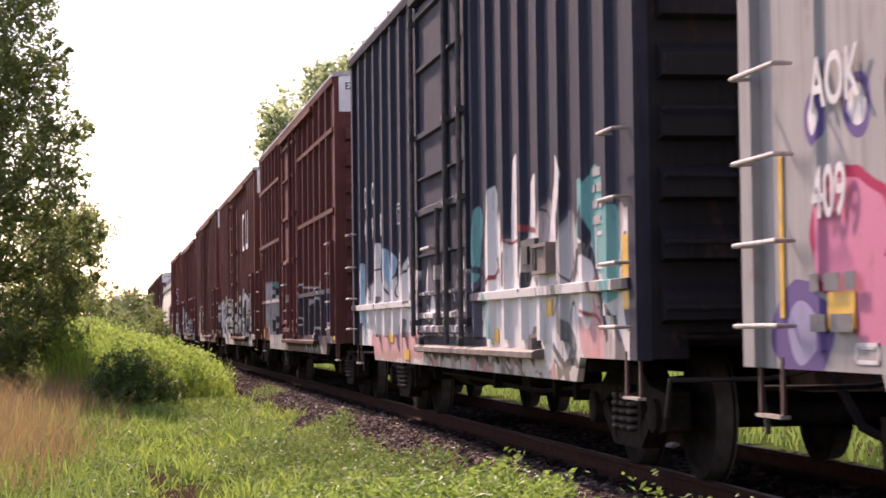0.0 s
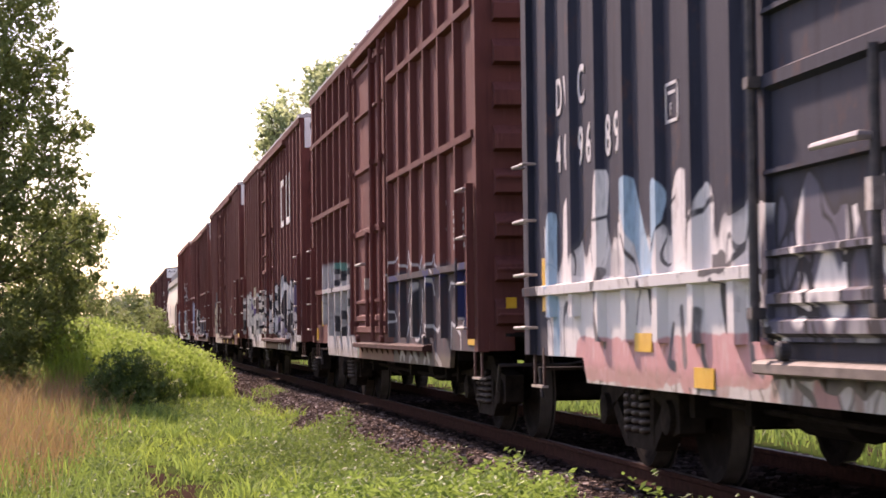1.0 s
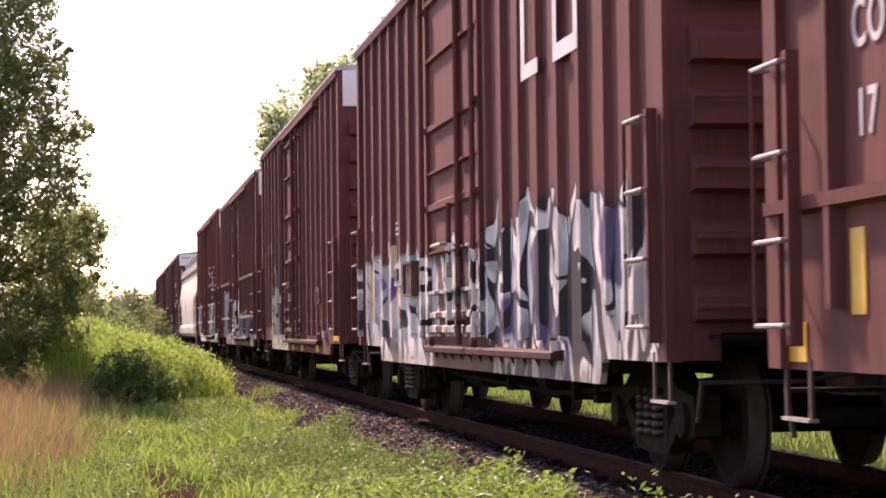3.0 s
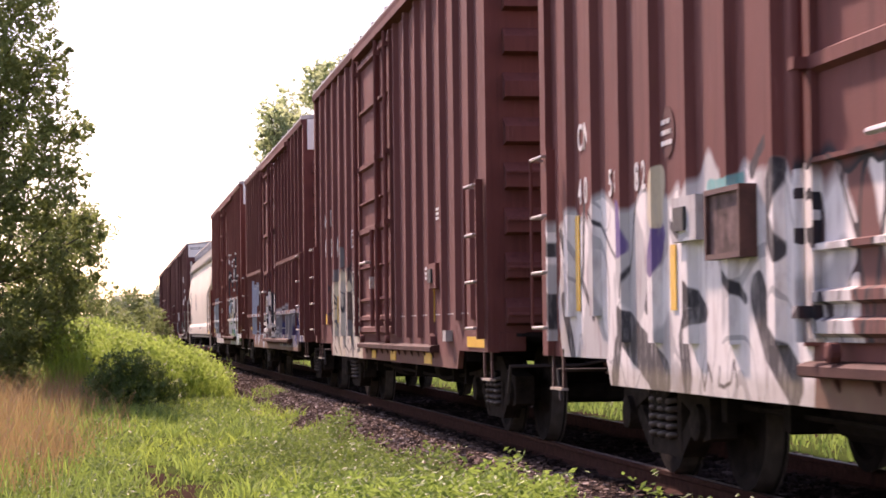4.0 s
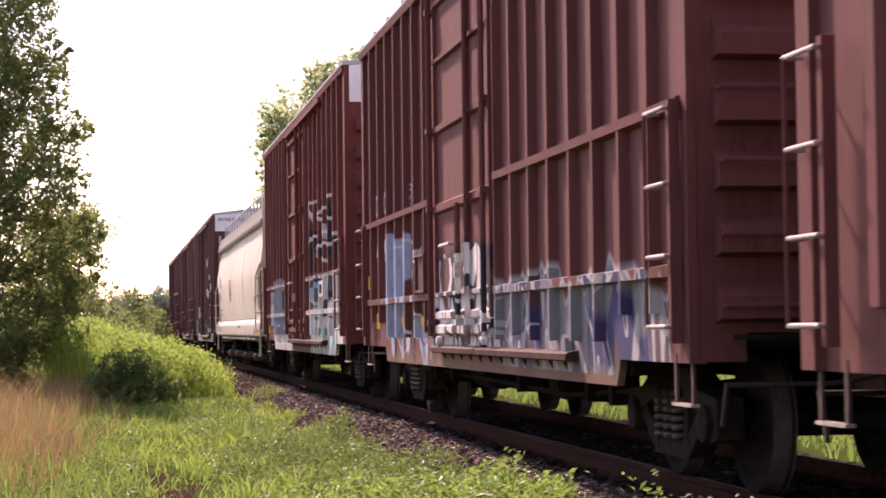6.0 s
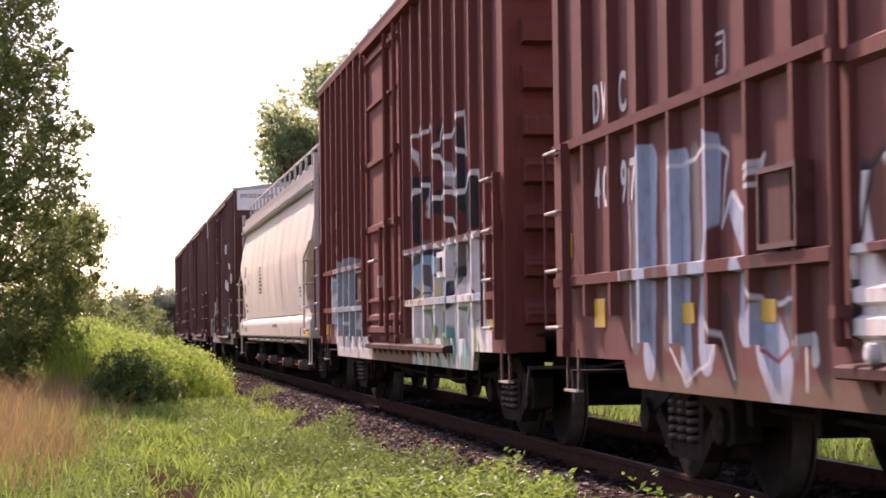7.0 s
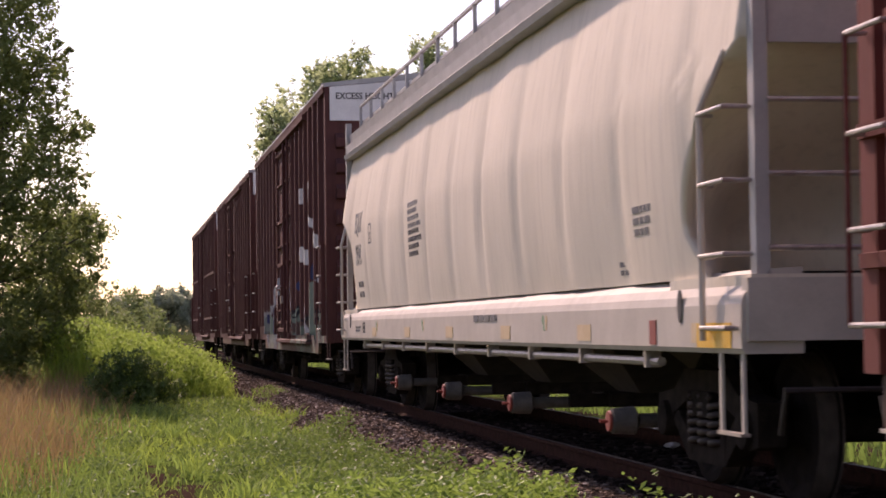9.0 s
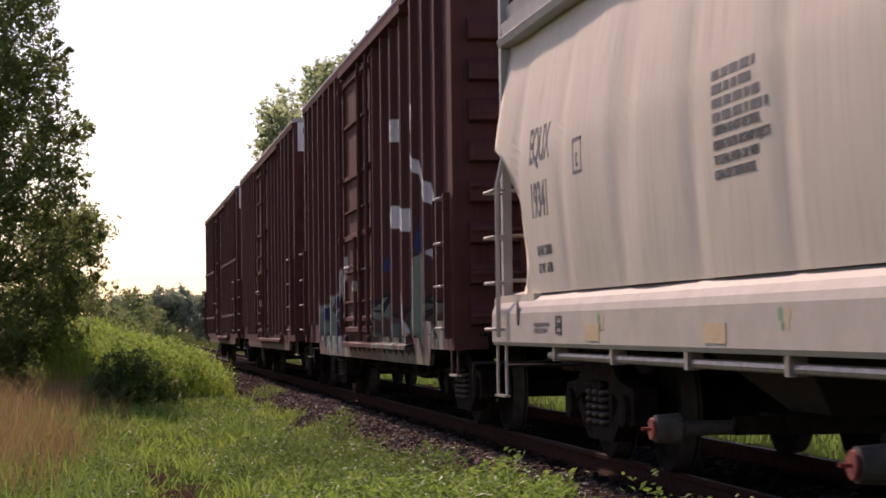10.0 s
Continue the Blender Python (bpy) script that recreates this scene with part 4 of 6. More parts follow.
def tufts(n, per, x0, x1, y0, y1, power, seed, wide):
    """Blade roots gathered in tufts, with a vigour for each tuft."""
    cx, cy, rng = spread(n, x0, x1, y0, y1, power, seed)
    vig = np.clip(0.8 + 1.15 * field(cx, cy, 0.8, seed * 0.37) + 0.5 * field(cx, cy, 2.4, 5.0) + rng.normal(size=n) * 0.25, 0.2, 2.4)
    x = np.repeat(cx, per) + rng.normal(size=n * per) * wide
    y = np.repeat(cy, per) + rng.normal(size=n * per) * wide * 1.5
    return x, y, np.repeat(vig, per), rng


x, y, vig, rng = tufts(9500, 15, -2.4, 3.2, 9.0, 75, 1.35, 11, 0.07)
f = field(x, y, 0.9, 2.0)
fringe = field(x * 0, y, 0.9, 7.0)
edge = 2.85 + 0.3 * fringe - 0.009 * np.clip(y - 28, 0, 45)
bare = (np.hypot((x - 0.5) / 0.36, (y - 22.5) / 1.8) < 1 + 0.8 * f) | (np.hypot((x - 0.75) / 0.32, (y - 18.2) / 1.2) < 1 + 0.8 * f)
chance = rng.uniform(0, 1, len(x))
seen = (x < 0.27 * y - 0.2) & (x > -0.075 * y - 0.3)
keep = (x < edge) & ~(bare & (chance < 0.93)) & seen
x, y, f, vig = x[keep], y[keep], f[keep], vig[keep]
tint = field(x, y, 0.55, 9.0) + 0.15 * rng.normal(size=len(x))
for sel, mat_, text in ((tint > 0.08, GRASS, "bright yellow-green meadow grass beside the track"), (tint <= 0.08, DEEPGRASS, "deep green meadow grass beside the track")):
    blades("grass", x[sel], y[sel], rng, 0.04 * vig[sel], 0.2 * vig[sel], 0.0095, 1.0, mat_, text, "grass")
x, y, rng = spread(52000, -4.5, 0.3, 15, 46, 1.25, 12)
want = np.clip((-0.25 - 0.06 * np.clip(28 - y, 0, 20) - x) / 1.2 + 1.3 * field(x, y, 0.9, 5.0), 0, 1) * 0.8
keep = rng.uniform(0, 1, len(x)) < want
hm = np.clip(0.8 + 0.75 * field(x[keep], y[keep], 0.8, 3.3), 0.3, 1.25)
blades("dry_grass", x[keep], y[keep], rng, 0.2 * hm, 0.95 * hm, 0.0038, 0.7, DRYGRASS, "tall dry tan grass stalks at the tree's edge", "dry grass")
keep = (x < 0.1) & (rng.uniform(0, 1, len(x)) < 0.06)
blades("grass", x[keep], y[keep], rng, 0.15, 0.6, 0.006, 0.8, DEEPGRASS, "tall green grass among dry stalks", "grass")
x, y, rng = spread(45000, 8.0, 26, 14, 90, 1.4, 13)
blades("grass", x, y, rng, 0.1, 0.36, 0.014, 0.9, DEEPGRASS, "green meadow grass beyond the track", "grass")


x, y, rng = spread(420, 2.95, 3.45, 40, 45, 1.0, 18)
blades("grass", x, y, rng, 0.04, 0.12, 0.009, 0.9, DEEPGRASS, "small grass tuft growing in the ballast", "grass", base_z=np.array([ballast_z(a) for a in x]))


def leaves(name, centres, rng, size, material, flat=0.6, parent=None, label=""):
    """Small folded leaves, two triangles each, at the given centres."""
    n = len(centres)
    d = rng.normal(size=(n, 3))
    d[:, 2] *= flat
    d /= np.linalg.norm(d, axis=1)[:, None]
    e = np.cross(d, rng.normal(size=(n, 3)))
    e /= np.linalg.norm(e, axis=1)[:, None] + 1e-9
    s = size * rng.uniform(0.6, 1.3, n)[:, None]
    nrm = np.cross(d, e) * s * 0.15
    c = np.asarray(centres)
    verts = np.stack([c - d * s, c + e * s * 0.45 + nrm, c + d * s, c - e * s * 0.45 + nrm], 1).reshape(-1, 3)
    o = (4 * np.arange(n)).tolist()
    m = bpy.data.meshes.new(name)
    m.from_pydata(verts.tolist(), [], [(i, i + 1, i + 2, i + 3) for i in o])
    m.materials.append(material)
    ob = new(name, m)
    ob.parent = parent
    return tagged(ob, label)


def clump_points(clumps, per, rng, shell=0.45):
    """Leaf places in many small tufts that lie in and on larger clumps (x, y, z, radius)."""
    out = []
    for cx, cy, cz, r in clumps:
        k = max(6, int(per * r * r))
        d = rng.normal(size=(k, 3))
        d /= np.linalg.norm(d, axis=1)[:, None]
        tuft = np.array((cx, cy, cz)) + d * (r * (shell + (1.08 - shell) * rng.uniform(0, 1, k) ** 0.6))[:, None] * np.array((1, 1, 0.85))
        for c in tuft:
            m = rng.randint(9, 20)
            out.append(c + rng.normal(size=(m, 3)) * r * 0.11 * rng.uniform(0.6, 1.5))
    return np.concatenate(out)


def tree(name, foot, height, clumps, per, size, material, label, seed, trunk_r=0.16):
    """A tapered trunk, limbs to the clumps, and a crown of leaves."""
    rng = np.random.RandomState(seed)
    thing = tagged(new(name), label, "tree")
    thing.location = foot
    bm = bmesh.new()
    p, r = Vector((0, 0, -0.1)), trunk_r
    spine = [p]
    for i in range(6):
        q = p + Vector((rng.uniform(-0.12, 0.12), rng.uniform(-0.12, 0.12), height * 0.14))
        rod(bm, p, q, r, 9, r * 0.82)
        p, r = q, r * 0.82
        spine.append(p)
    for cx, cy, cz, cr in clumps:
        c = Vector((cx, cy, cz))
        s = min(spine, key=lambda v: abs(v.z - cz * 0.7))
        m = s.lerp(c, 0.5) + Vector((0, 0, -0.1 * cr))
        rod(bm, s, m, trunk_r * 0.3, 6, trunk_r * 0.18)
        rod(bm, m, c, trunk_r * 0.18, 6, trunk_r * 0.06)
        for _ in range(4):
            w = Vector(rng.normal(size=3)).normalized() * cr * 0.9
            rod(bm, c, c + w, trunk_r * 0.07, 4, trunk_r * 0.02)
    part("trunk", bm, BARK, thing)
    leaves("crown", clump_points(clumps, per, rng), rng, size, material, 0.8, thing)
    return thing


def random_clumps(n, w, h, z0, r0, r1, seed, depth=None):
    """Clumps filling an uneven crown."""
    rng = random.Random(seed)
    out = []
    for _ in range(n):
        t = rng.random()
        spanw = w * (0.6 + 0.45 * math.sin(math.pi * min(1, 0.1 + 0.75 * t)) - 0.25 * t)
        out.append((rng.uniform(-1, 1) * spanw, rng.uniform(-1, 1) * (depth or spanw), z0 + (h - z0) * t, rng.uniform(r0, r1)))
    return out


LEAF_NEAR = leafy("small_olive_leaves", (0.09, 0.135, 0.035), (0.27, 0.31, 0.11), 0.52)
LEAF_BUSH = leafy("pale_green_shrub_leaves", (0.1, 0.19, 0.04), (0.27, 0.35, 0.1), 0.45)
# Paler than real foliage: the haze of distance is put into the colour.
LEAF_FAR = leafy("haze_paled_green_leaves", (0.36, 0.43, 0.28), (0.52, 0.58, 0.38), 0.85)
LEAF_DARK = leafy("dark_shrub_leaves", (0.035, 0.08, 0.018), (0.11, 0.18, 0.04), 0.22)
LEAF_THICK = leafy("bright_thicket_leaves", (0.17, 0.3, 0.04), (0.36, 0.48, 0.09), 0.55)
LEAF_MID = leafy("grey_green_shrub_leaves", (0.11, 0.16, 0.06), (0.26, 0.31, 0.13), 0.5)
# Greyed and paled leaf colour stands in for haze at 300 metres.
LEAF_HAZE = leafy("haze_greyed_far_leaves", (0.3, 0.34, 0.28), (0.42, 0.46, 0.38), 0.5)

# the tree close beside the path: foot, then clumps relative to it
tree("roadside_tree", (-2.6, 45, GROUND_Z), 9.5,
     [(0.3, 0, 9.4, 1.0), (-0.5, 0.2, 9.0, 1.1), (0.9, 0.1, 8.5, 0.6), (1.5, -0.2, 7.6, 0.28), (0.5, 0.2, 7.8, 0.9), (-0.4, -0.3, 7.4, 1.2), (1.15, 0.1, 7.0, 0.65), (0.5, 0.1, 6.6, 0.9),
      (1.85, 0, 5.95, 0.42), (1.45, 0.2, 6.2, 0.4), (1.35, 0.2, 5.4, 0.7), (0.4, 0, 5.6, 1.0), (-0.7, 0.3, 6.0, 1.2), (1.9, 0.1, 4.9, 0.3), (0.9, -0.2, 4.6, 0.9), (1.6, 0.3, 4.1, 0.65),
      (2.15, 0.4, 3.7, 0.42), (0.5, 0, 3.6, 1.0), (-0.5, -0.2, 4.2, 1.2), (1.9, 0.2, 3.0, 0.55), (1.2, 0, 2.7, 0.75), (0.3, -0.2, 2.4, 0.9), (-0.7, 0, 2.6, 1.1), (0.9, -0.3, 1.7, 0.75),
      (0.0, -0.5, 1.3, 0.9), (-1.0, -0.3, 1.4, 1.0), (-1.5, 0, 3.6, 1.2), (-1.6, 0, 5.2, 1.2), (-1.6, 0, 7.0, 1.2), (0.7, -0.4, 0.9, 0.65), (1.5, 0.1, 1.7, 0.6), (1.6, 0.2, 2.3, 0.5),
      (0.2, -0.6, 0.6, 0.6), (-0.8, -0.6, 0.6, 0.7), (1.3, -0.1, 0.9, 0.5)],
     150, 0.07, LEAF_NEAR, "leafy deciduous tree with small olive-green leaves beside the path", 21)
tree("roadside_tree", (-1.75, 72, GROUND_Z), 6, random_clumps(22, 1.15, 5.4, 0.8, 0.7, 1.1, 4), 60, 0.08, LEAF_MID,
     "smaller hazy green tree beside the line", 22, 0.12)
tree("roadside_tree", (-6.0, 66, GROUND_Z), 8, random_clumps(20, 2.6, 7.5, 0.8, 1.0, 1.5, 5), 40, 0.09, LEAF_NEAR,
     "dense green tree behind the dry grass", 23, 0.14)
for i, (bx, by, bh, bw) in enumerate(((-1.6, 100, 3.6, 1.6), (0.6, 108, 3.3, 1.5), (2.0, 112, 2.6, 1.2), (-0.5, 92, 2.4, 1.4))):
    tree("far_shrub", (bx, by, GROUND_Z), bh, random_clumps(14, bw, bh, 0.4, 0.5, 0.9, 30 + i), 40, 0.09, LEAF_MID, "distant rounded green shrub beside the line", 40 + i, 0.06)
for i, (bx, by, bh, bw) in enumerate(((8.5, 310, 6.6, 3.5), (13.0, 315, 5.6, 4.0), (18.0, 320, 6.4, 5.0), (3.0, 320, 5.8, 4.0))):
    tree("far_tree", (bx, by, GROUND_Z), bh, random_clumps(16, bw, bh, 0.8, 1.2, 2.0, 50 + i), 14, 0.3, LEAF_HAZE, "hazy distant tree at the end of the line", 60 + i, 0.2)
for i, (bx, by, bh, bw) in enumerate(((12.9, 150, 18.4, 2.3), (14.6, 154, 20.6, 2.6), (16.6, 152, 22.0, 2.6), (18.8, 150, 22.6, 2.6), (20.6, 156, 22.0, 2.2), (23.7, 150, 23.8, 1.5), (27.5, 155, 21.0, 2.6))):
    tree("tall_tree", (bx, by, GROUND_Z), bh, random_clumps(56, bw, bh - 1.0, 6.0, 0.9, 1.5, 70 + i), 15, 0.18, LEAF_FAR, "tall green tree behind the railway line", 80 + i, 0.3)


def shrub(name, foot, clumps, per, size, material, label, seed):
    rng = np.random.RandomState(seed)
    thing = tagged(new(name), label, "bush")
    thing.location = foot
    bm = bmesh.new()
    for cx, cy, cz, cr in clumps:
        rod(bm, (cx * 0.3, cy * 0.3, -0.1), (cx, cy, cz), 0.02, 5, 0.006)
    part("stems", bm, BARK, thing)
    leaves("foliage", clump_points(clumps, per, rng, 0.35), rng, size, material, 1.2, thing)
    return thing


shrub("bush", (0.6, 51, GROUND_Z), [(-1.5, 0, 1.0, 0.5), (-0.9, -0.2, 1.1, 0.5), (-0.3, 0, 1.0, 0.5), (0.3, 0.3, 0.9, 0.45), (0.8, 0.5, 0.75, 0.4), (1.25, 0.6, 0.55, 0.3),
      (-1.2, -0.4, 0.5, 0.5), (-0.5, -0.5, 0.5, 0.5), (0.2, -0.3, 0.45, 0.45), (0.8, 0, 0.35, 0.35), (-0.9, -0.8, 0.3, 0.4), (0.0, -0.8, 0.3, 0.4), (-1.6, -0.5, 0.4, 0.4)], 230, 0.05, LEAF_BUSH, "pale green leafy bush in the grass", 91)
shrub("bush", (0.28, 40.5, GROUND_Z), [(-0.35, 0, 0.75, 0.4), (0.1, 0.1, 0.8, 0.42), (0.0, -0.1, 0.35, 0.45), (0.5, 0.1, 0.55, 0.4), (-0.6, 0, 0.4, 0.38), (0.85, 0.1, 0.3, 0.32), (-0.3, -0.2, 0.25, 0.4), (0.4, -0.2, 0.25, 0.4)], 420, 0.042, LEAF_DARK, "rounded dark green bush in the grass", 92)
x, y, rng = spread(15000, -1.4, 2.6, 43.5, 62, 1.0, 17)
top_h = np.clip(1.55 - 0.3 * x + 0.55 * field(x, y, 0.9, 8.0) - 0.6 * np.exp(-((y - 42) / 3.0) ** 2), 0.25, 1.95)
blades("tall_grass", x, y, rng, 0.45 * top_h, top_h, 0.011, 0.35, GRASS, "tall pale green grass thicket by the line", "tall grass")
pts = []
x, y, rng = spread(900, -1.4, 2.5, 44, 60, 1.0, 19)
for a, b in zip(x, y):
    tall_ = min(1.9, max(0.3, 1.45 - 0.3 * a + 0.6 * noise.noise((a * 1.1, b * 0.5, 2.0))))
    m = int(30 + 30 * tall_)
    h = rng.uniform(0.25, 1, m)
    pts.append(np.stack([a + rng.normal(size=m) * 0.12, b + rng.normal(size=m) * 0.12, undulate(a, b) + h * tall_], 1))
tagged(leaves("thicket", np.concatenate(pts), rng, 0.05, LEAF_THICK, 0.9), "bright yellow-green leafy thicket beside the line", "thicket", kind="stuff")
shrub("bush", (-0.3, 58, GROUND_Z), [(-0.6, 0, 1.2, 0.6), (0.2, 0, 1.4, 0.6), (0.9, 0, 1.2, 0.55), (1.5, 0, 0.9, 0.45)], 150, 0.06, LEAF_BUSH, "pale green leafy bush in the grass", 93)

# broad-leaved weeds along the ballast's foot, taller where they grow thickest
pts = []
x, y, rng = spread(2600, 1.6, 3.2, 8.0, 27, 1.2, 14)
v = 0.65 + 1.1 * field(x, y, 0.7, 3.0)
for a, b, vig in zip(x, y, v):
    if vig < 0.3 or a > 2.65 + 0.25 * vig + 0.5 * min(1.0, max(0.0, (18 - b) / 8)):
        continue
    tall_ = min(1.0, vig) * rng.uniform(0.22, 0.5)
    m = int(12 + 50 * tall_)
    h = rng.uniform(0, 1, m) ** 0.7
    c = np.stack([a + rng.normal(size=m) * 0.05, b + rng.normal(size=m) * 0.05, undulate(a, b) + h * tall_], 1)
    pts.append(c)
tagged(leaves("weeds", np.concatenate(pts), rng, 0.024, WEED, 0.6), "leafy green weeds growing at the ballast's edge", "weeds", kind="stuff")
pts = []
x, y, rng = spread(1300, 1.2, 3.3, 10.4, 15.5, 1.0, 16)
for a, b in zip(x, y):
    tall_ = max(0.2, 0.7 - 0.085 * (b - 10.4) + 0.3 * noise.noise((a * 1.6, b * 0.9, 9.0))) * rng.uniform(0.7, 1.1)
    if a > 2.75 + 0.35 * noise.noise((a, b * 1.2, 1.0)):
        continue
    m = int(14 + 45 * tall_)
    h = rng.uniform(0.1, 1, m) ** 0.7
    pts.append(np.stack([a + rng.normal(size=m) * 0.045, b + rng.normal(size=m) * 0.045, undulate(a, b) + h * tall_], 1))
tagged(leaves("weeds", np.concatenate(pts), rng, 0.028, WEEDBRIGHT, 0.6), "tall bright green leafy weeds beside the ballast", "weeds", kind="stuff")
pts = []
x, y, rng = spread(3600, -1.2, 2.5, 13, 45, 1.3, 15)
for a, b in zip(x, y):
    if a < 0.25 * b - 0.3 and noise.noise((a * 0.9, b * 0.35, 6.0)) > -0.08 and not (abs(a - 0.62) < 0.36 and 17 < b < 24.5):
        m = rng.randint(8, 22)
        c = rng.normal(size=(m, 3)) * np.array((0.06, 0.08, 0.045)) + np.array((a, b, undulate(a, b) + 0.09))
        pts.append(c)
tagged(leaves("weeds", np.concatenate(pts), rng, 0.03, WEED, 0.6), "leafy green weeds among the grass", "weeds", kind="stuff")

# a scrap of pale litter between the rails
bm = bmesh.new()
rng = random.Random(8)
bmesh.ops.create_icosphere(bm, subdivisions=2, radius=0.11)
for v in bm.verts:
    v.co *= rng.uniform(0.75, 1.2)
    v.co.z = v.co.z * 0.35
scrap = part("litter", bm, WHITE)
scrap.location = (5.6, 20.0, -0.13)
tagged(scrap, "crumpled white scrap lying between the rails", "litter")

# ---- the train ----
BROWN = (0.115, 0.036, 0.031)
BROWN2 = (0.175, 0.06, 0.051)
OFFWHITE, PALEBLUE, PINK, TEAL, BLACK = (0.7, 0.67, 0.64), (0.3, 0.45, 0.55), (0.6, 0.3, 0.29), (0.12, 0.36, 0.34), (0.03, 0.03, 0.035)
PURPLE, SILVER, CREAM, NAVY = (0.12, 0.08, 0.22), (0.42, 0.41, 0.4), (0.55, 0.48, 0.34), (0.03, 0.04, 0.12)
P_ROD = plain("brown_door_hardware", (0.06, 0.025, 0.02), (0.12, 0.05, 0.04), 8, 0.6)
BEIGE = plain("dirty_beige_ledge_paint", (0.09, 0.075, 0.06), (0.26, 0.21, 0.18), 3, 0.7)
P_TRACK = plain("scuffed_brown_ledge_paint", (0.04, 0.018, 0.015), (0.1, 0.045, 0.038), 3, 0.75, spec=0.1)
D_ROD = plain("dark_door_hardware", (0.03, 0.03, 0.035), (0.12, 0.1, 0.09), 8, 0.6)

GREYTAG, REDTAG, PALETAG, BROWNTAG = (0.13, 0.125, 0.125), (0.3, 0.05, 0.05), (0.62, 0.61, 0.6), (0.07, 0.038, 0.034)
BLUETAG, SLATE, NAVYTAG, TEALDARK = (0.36, 0.42, 0.52), (0.24, 0.27, 0.29), (0.045, 0.06, 0.14), (0.08, 0.26, 0.22)
GREENTAG, YELLOWTAG = (0.26, 0.32, 0.25), (0.5, 0.33, 0.08)
TAGS = {k: [] for k in range(9)}


def tag(car, ink, half, *way):
    """One sprayed stroke on a car's side: its ink, half its width, and the places (y, z) that it runs through."""
    TAGS[car].append((ink, half, way))


tag(1, OFFWHITE, 0.17, (4.15, 2.39), (4.30, 1.54))
tag(1, OFFWHITE, 0.17, (3.39, 2.18), (3.52, 1.46))
tag(1, OFFWHITE, 0.2, (2.44, 2.21), (2.71, 1.64))
tag(1, OFFWHITE, 0.14, (5.14, 2.21), (5.28, 1.52))
tag(1, OFFWHITE, 0.3, (5.21, 1.12), (3.45, 1.21))
tag(1, OFFWHITE, 0.3, (3.81, 1.01), (2.97, 1.02))
tag(1, PINK, 0.28, (1.59, 1.10), (1.36, 0.94))
tag(1, OFFWHITE, 0.22, (1.63, 1.52), (1.64, 1.29))
tag(1, TEAL, 0.14, (5.88, 2.07), (6.04, 1.63))
tag(1, TEAL, 0.12, (5.37, 1.29), (5.33, 1.01))
tag(1, TEAL, 0.25, (1.30, 1.99), (1.15, 1.69))
tag(1, TEAL, 0.1, (1.59, 2.08), (1.83, 1.80))
tag(1, TEAL, 0.15, (0.77, 1.78), (0.79, 1.37))
tag(1, GREYTAG, 0.08, (2.39, 1.37), (2.34, 1.11), (2.04, 0.96))
tag(1, BLACK, 0.05, (2.01, 1.45), (1.90, 1.62), (1.53, 1.67), (1.33, 1.52), (1.12, 1.18), (1.02, 1.02))
tag(1, BLACK, 0.05, (4.54, 1.70), (4.55, 1.47))
tag(1, BLACK, 0.05, (3.88, 2.13), (3.84, 2.05))
tag(1, BLACK, 0.07, (3.42, 1.67), (3.74, 1.44))
tag(1, BLACK, 0.035, (6.26, 1.67), (5.77, 1.59), (5.53, 1.47))
tag(1, BLACK, 0.04, (3.60, 0.92), (3.50, 1.06), (3.29, 1.06), (3.18, 0.87))
tag(1, BLACK, 0.04, (2.75, 0.93), (2.39, 0.80), (2.05, 0.83), (1.98, 0.93))
tag(1, REDTAG, 0.03, (3.93, 2.03), (3.85, 1.92), (3.41, 1.87), (3.25, 1.77))
tag(1, REDTAG, 0.02, (4.68, 1.90), (4.43, 1.81), (4.04, 1.83))
tag(1, REDTAG, 0.02, (1.64, 1.21), (1.35, 1.16), (1.18, 1.10))
tag(1, REDTAG, 0.02, (3.01, 1.63), (2.56, 1.52))
tag(1, REDTAG, 0.03, (5.42, 1.46), (4.96, 1.59))
tag(1, OFFWHITE, 0.2, (14.21, 1.88), (14.24, 1.46))
tag(1, OFFWHITE, 0.12, (13.06, 2.07), (13.22, 1.43))
tag(1, OFFWHITE, 0.2, (12.52, 1.76), (12.43, 1.44))
tag(1, OFFWHITE, 0.2, (11.15, 1.84), (11.18, 1.38))
tag(1, OFFWHITE, 0.13, (10.61, 1.78), (10.67, 1.41))
tag(1, PALEBLUE, 0.14, (12.35, 1.95), (11.97, 1.43))
tag(1, PALEBLUE, 0.13, (11.59, 1.87), (11.80, 1.45))
tag(1, PALEBLUE, 0.1, (14.70, 1.88), (14.73, 1.47))
tag(1, PALEBLUE, 0.12, (14.67, 1.22), (14.70, 0.85))
tag(1, OFFWHITE, 0.25, (13.86, 1.21), (9.86, 1.11))
tag(1, PINK, 0.16, (13.88, 0.86), (11.67, 0.84))
tag(1, PINK, 0.16, (11.48, 0.87), (9.60, 0.90))
tag(1, BLACK, 0.02, (13.83, 1.68), (13.56, 1.83), (12.96, 1.83))
tag(1, BLACK, 0.02, (12.79, 1.86), (12.42, 1.68), (12.13, 1.35))
tag(1, BLACK, 0.02, (11.73, 1.44), (11.57, 1.69), (11.28, 1.87))
tag(1, BLACK, 0.025, (10.97, 1.89), (10.82, 1.72), (10.88, 1.40))
tag(1, BLACK, 0.025, (10.82, 1.70), (10.51, 1.81))
tag(1, GREYTAG, 0.04, (11.37, 1.09), (11.48, 0.87), (11.32, 0.82))
tag(1, GREYTAG, 0.04, (10.73, 1.16), (10.74, 0.90), (10.52, 0.68))
tag(1, GREYTAG, 0.04, (9.86, 1.13), (9.80, 0.89), (9.64, 0.83))
tag(1, GREYTAG, 0.05, (13.10, 1.46), (13.26, 1.21), (13.13, 0.96))
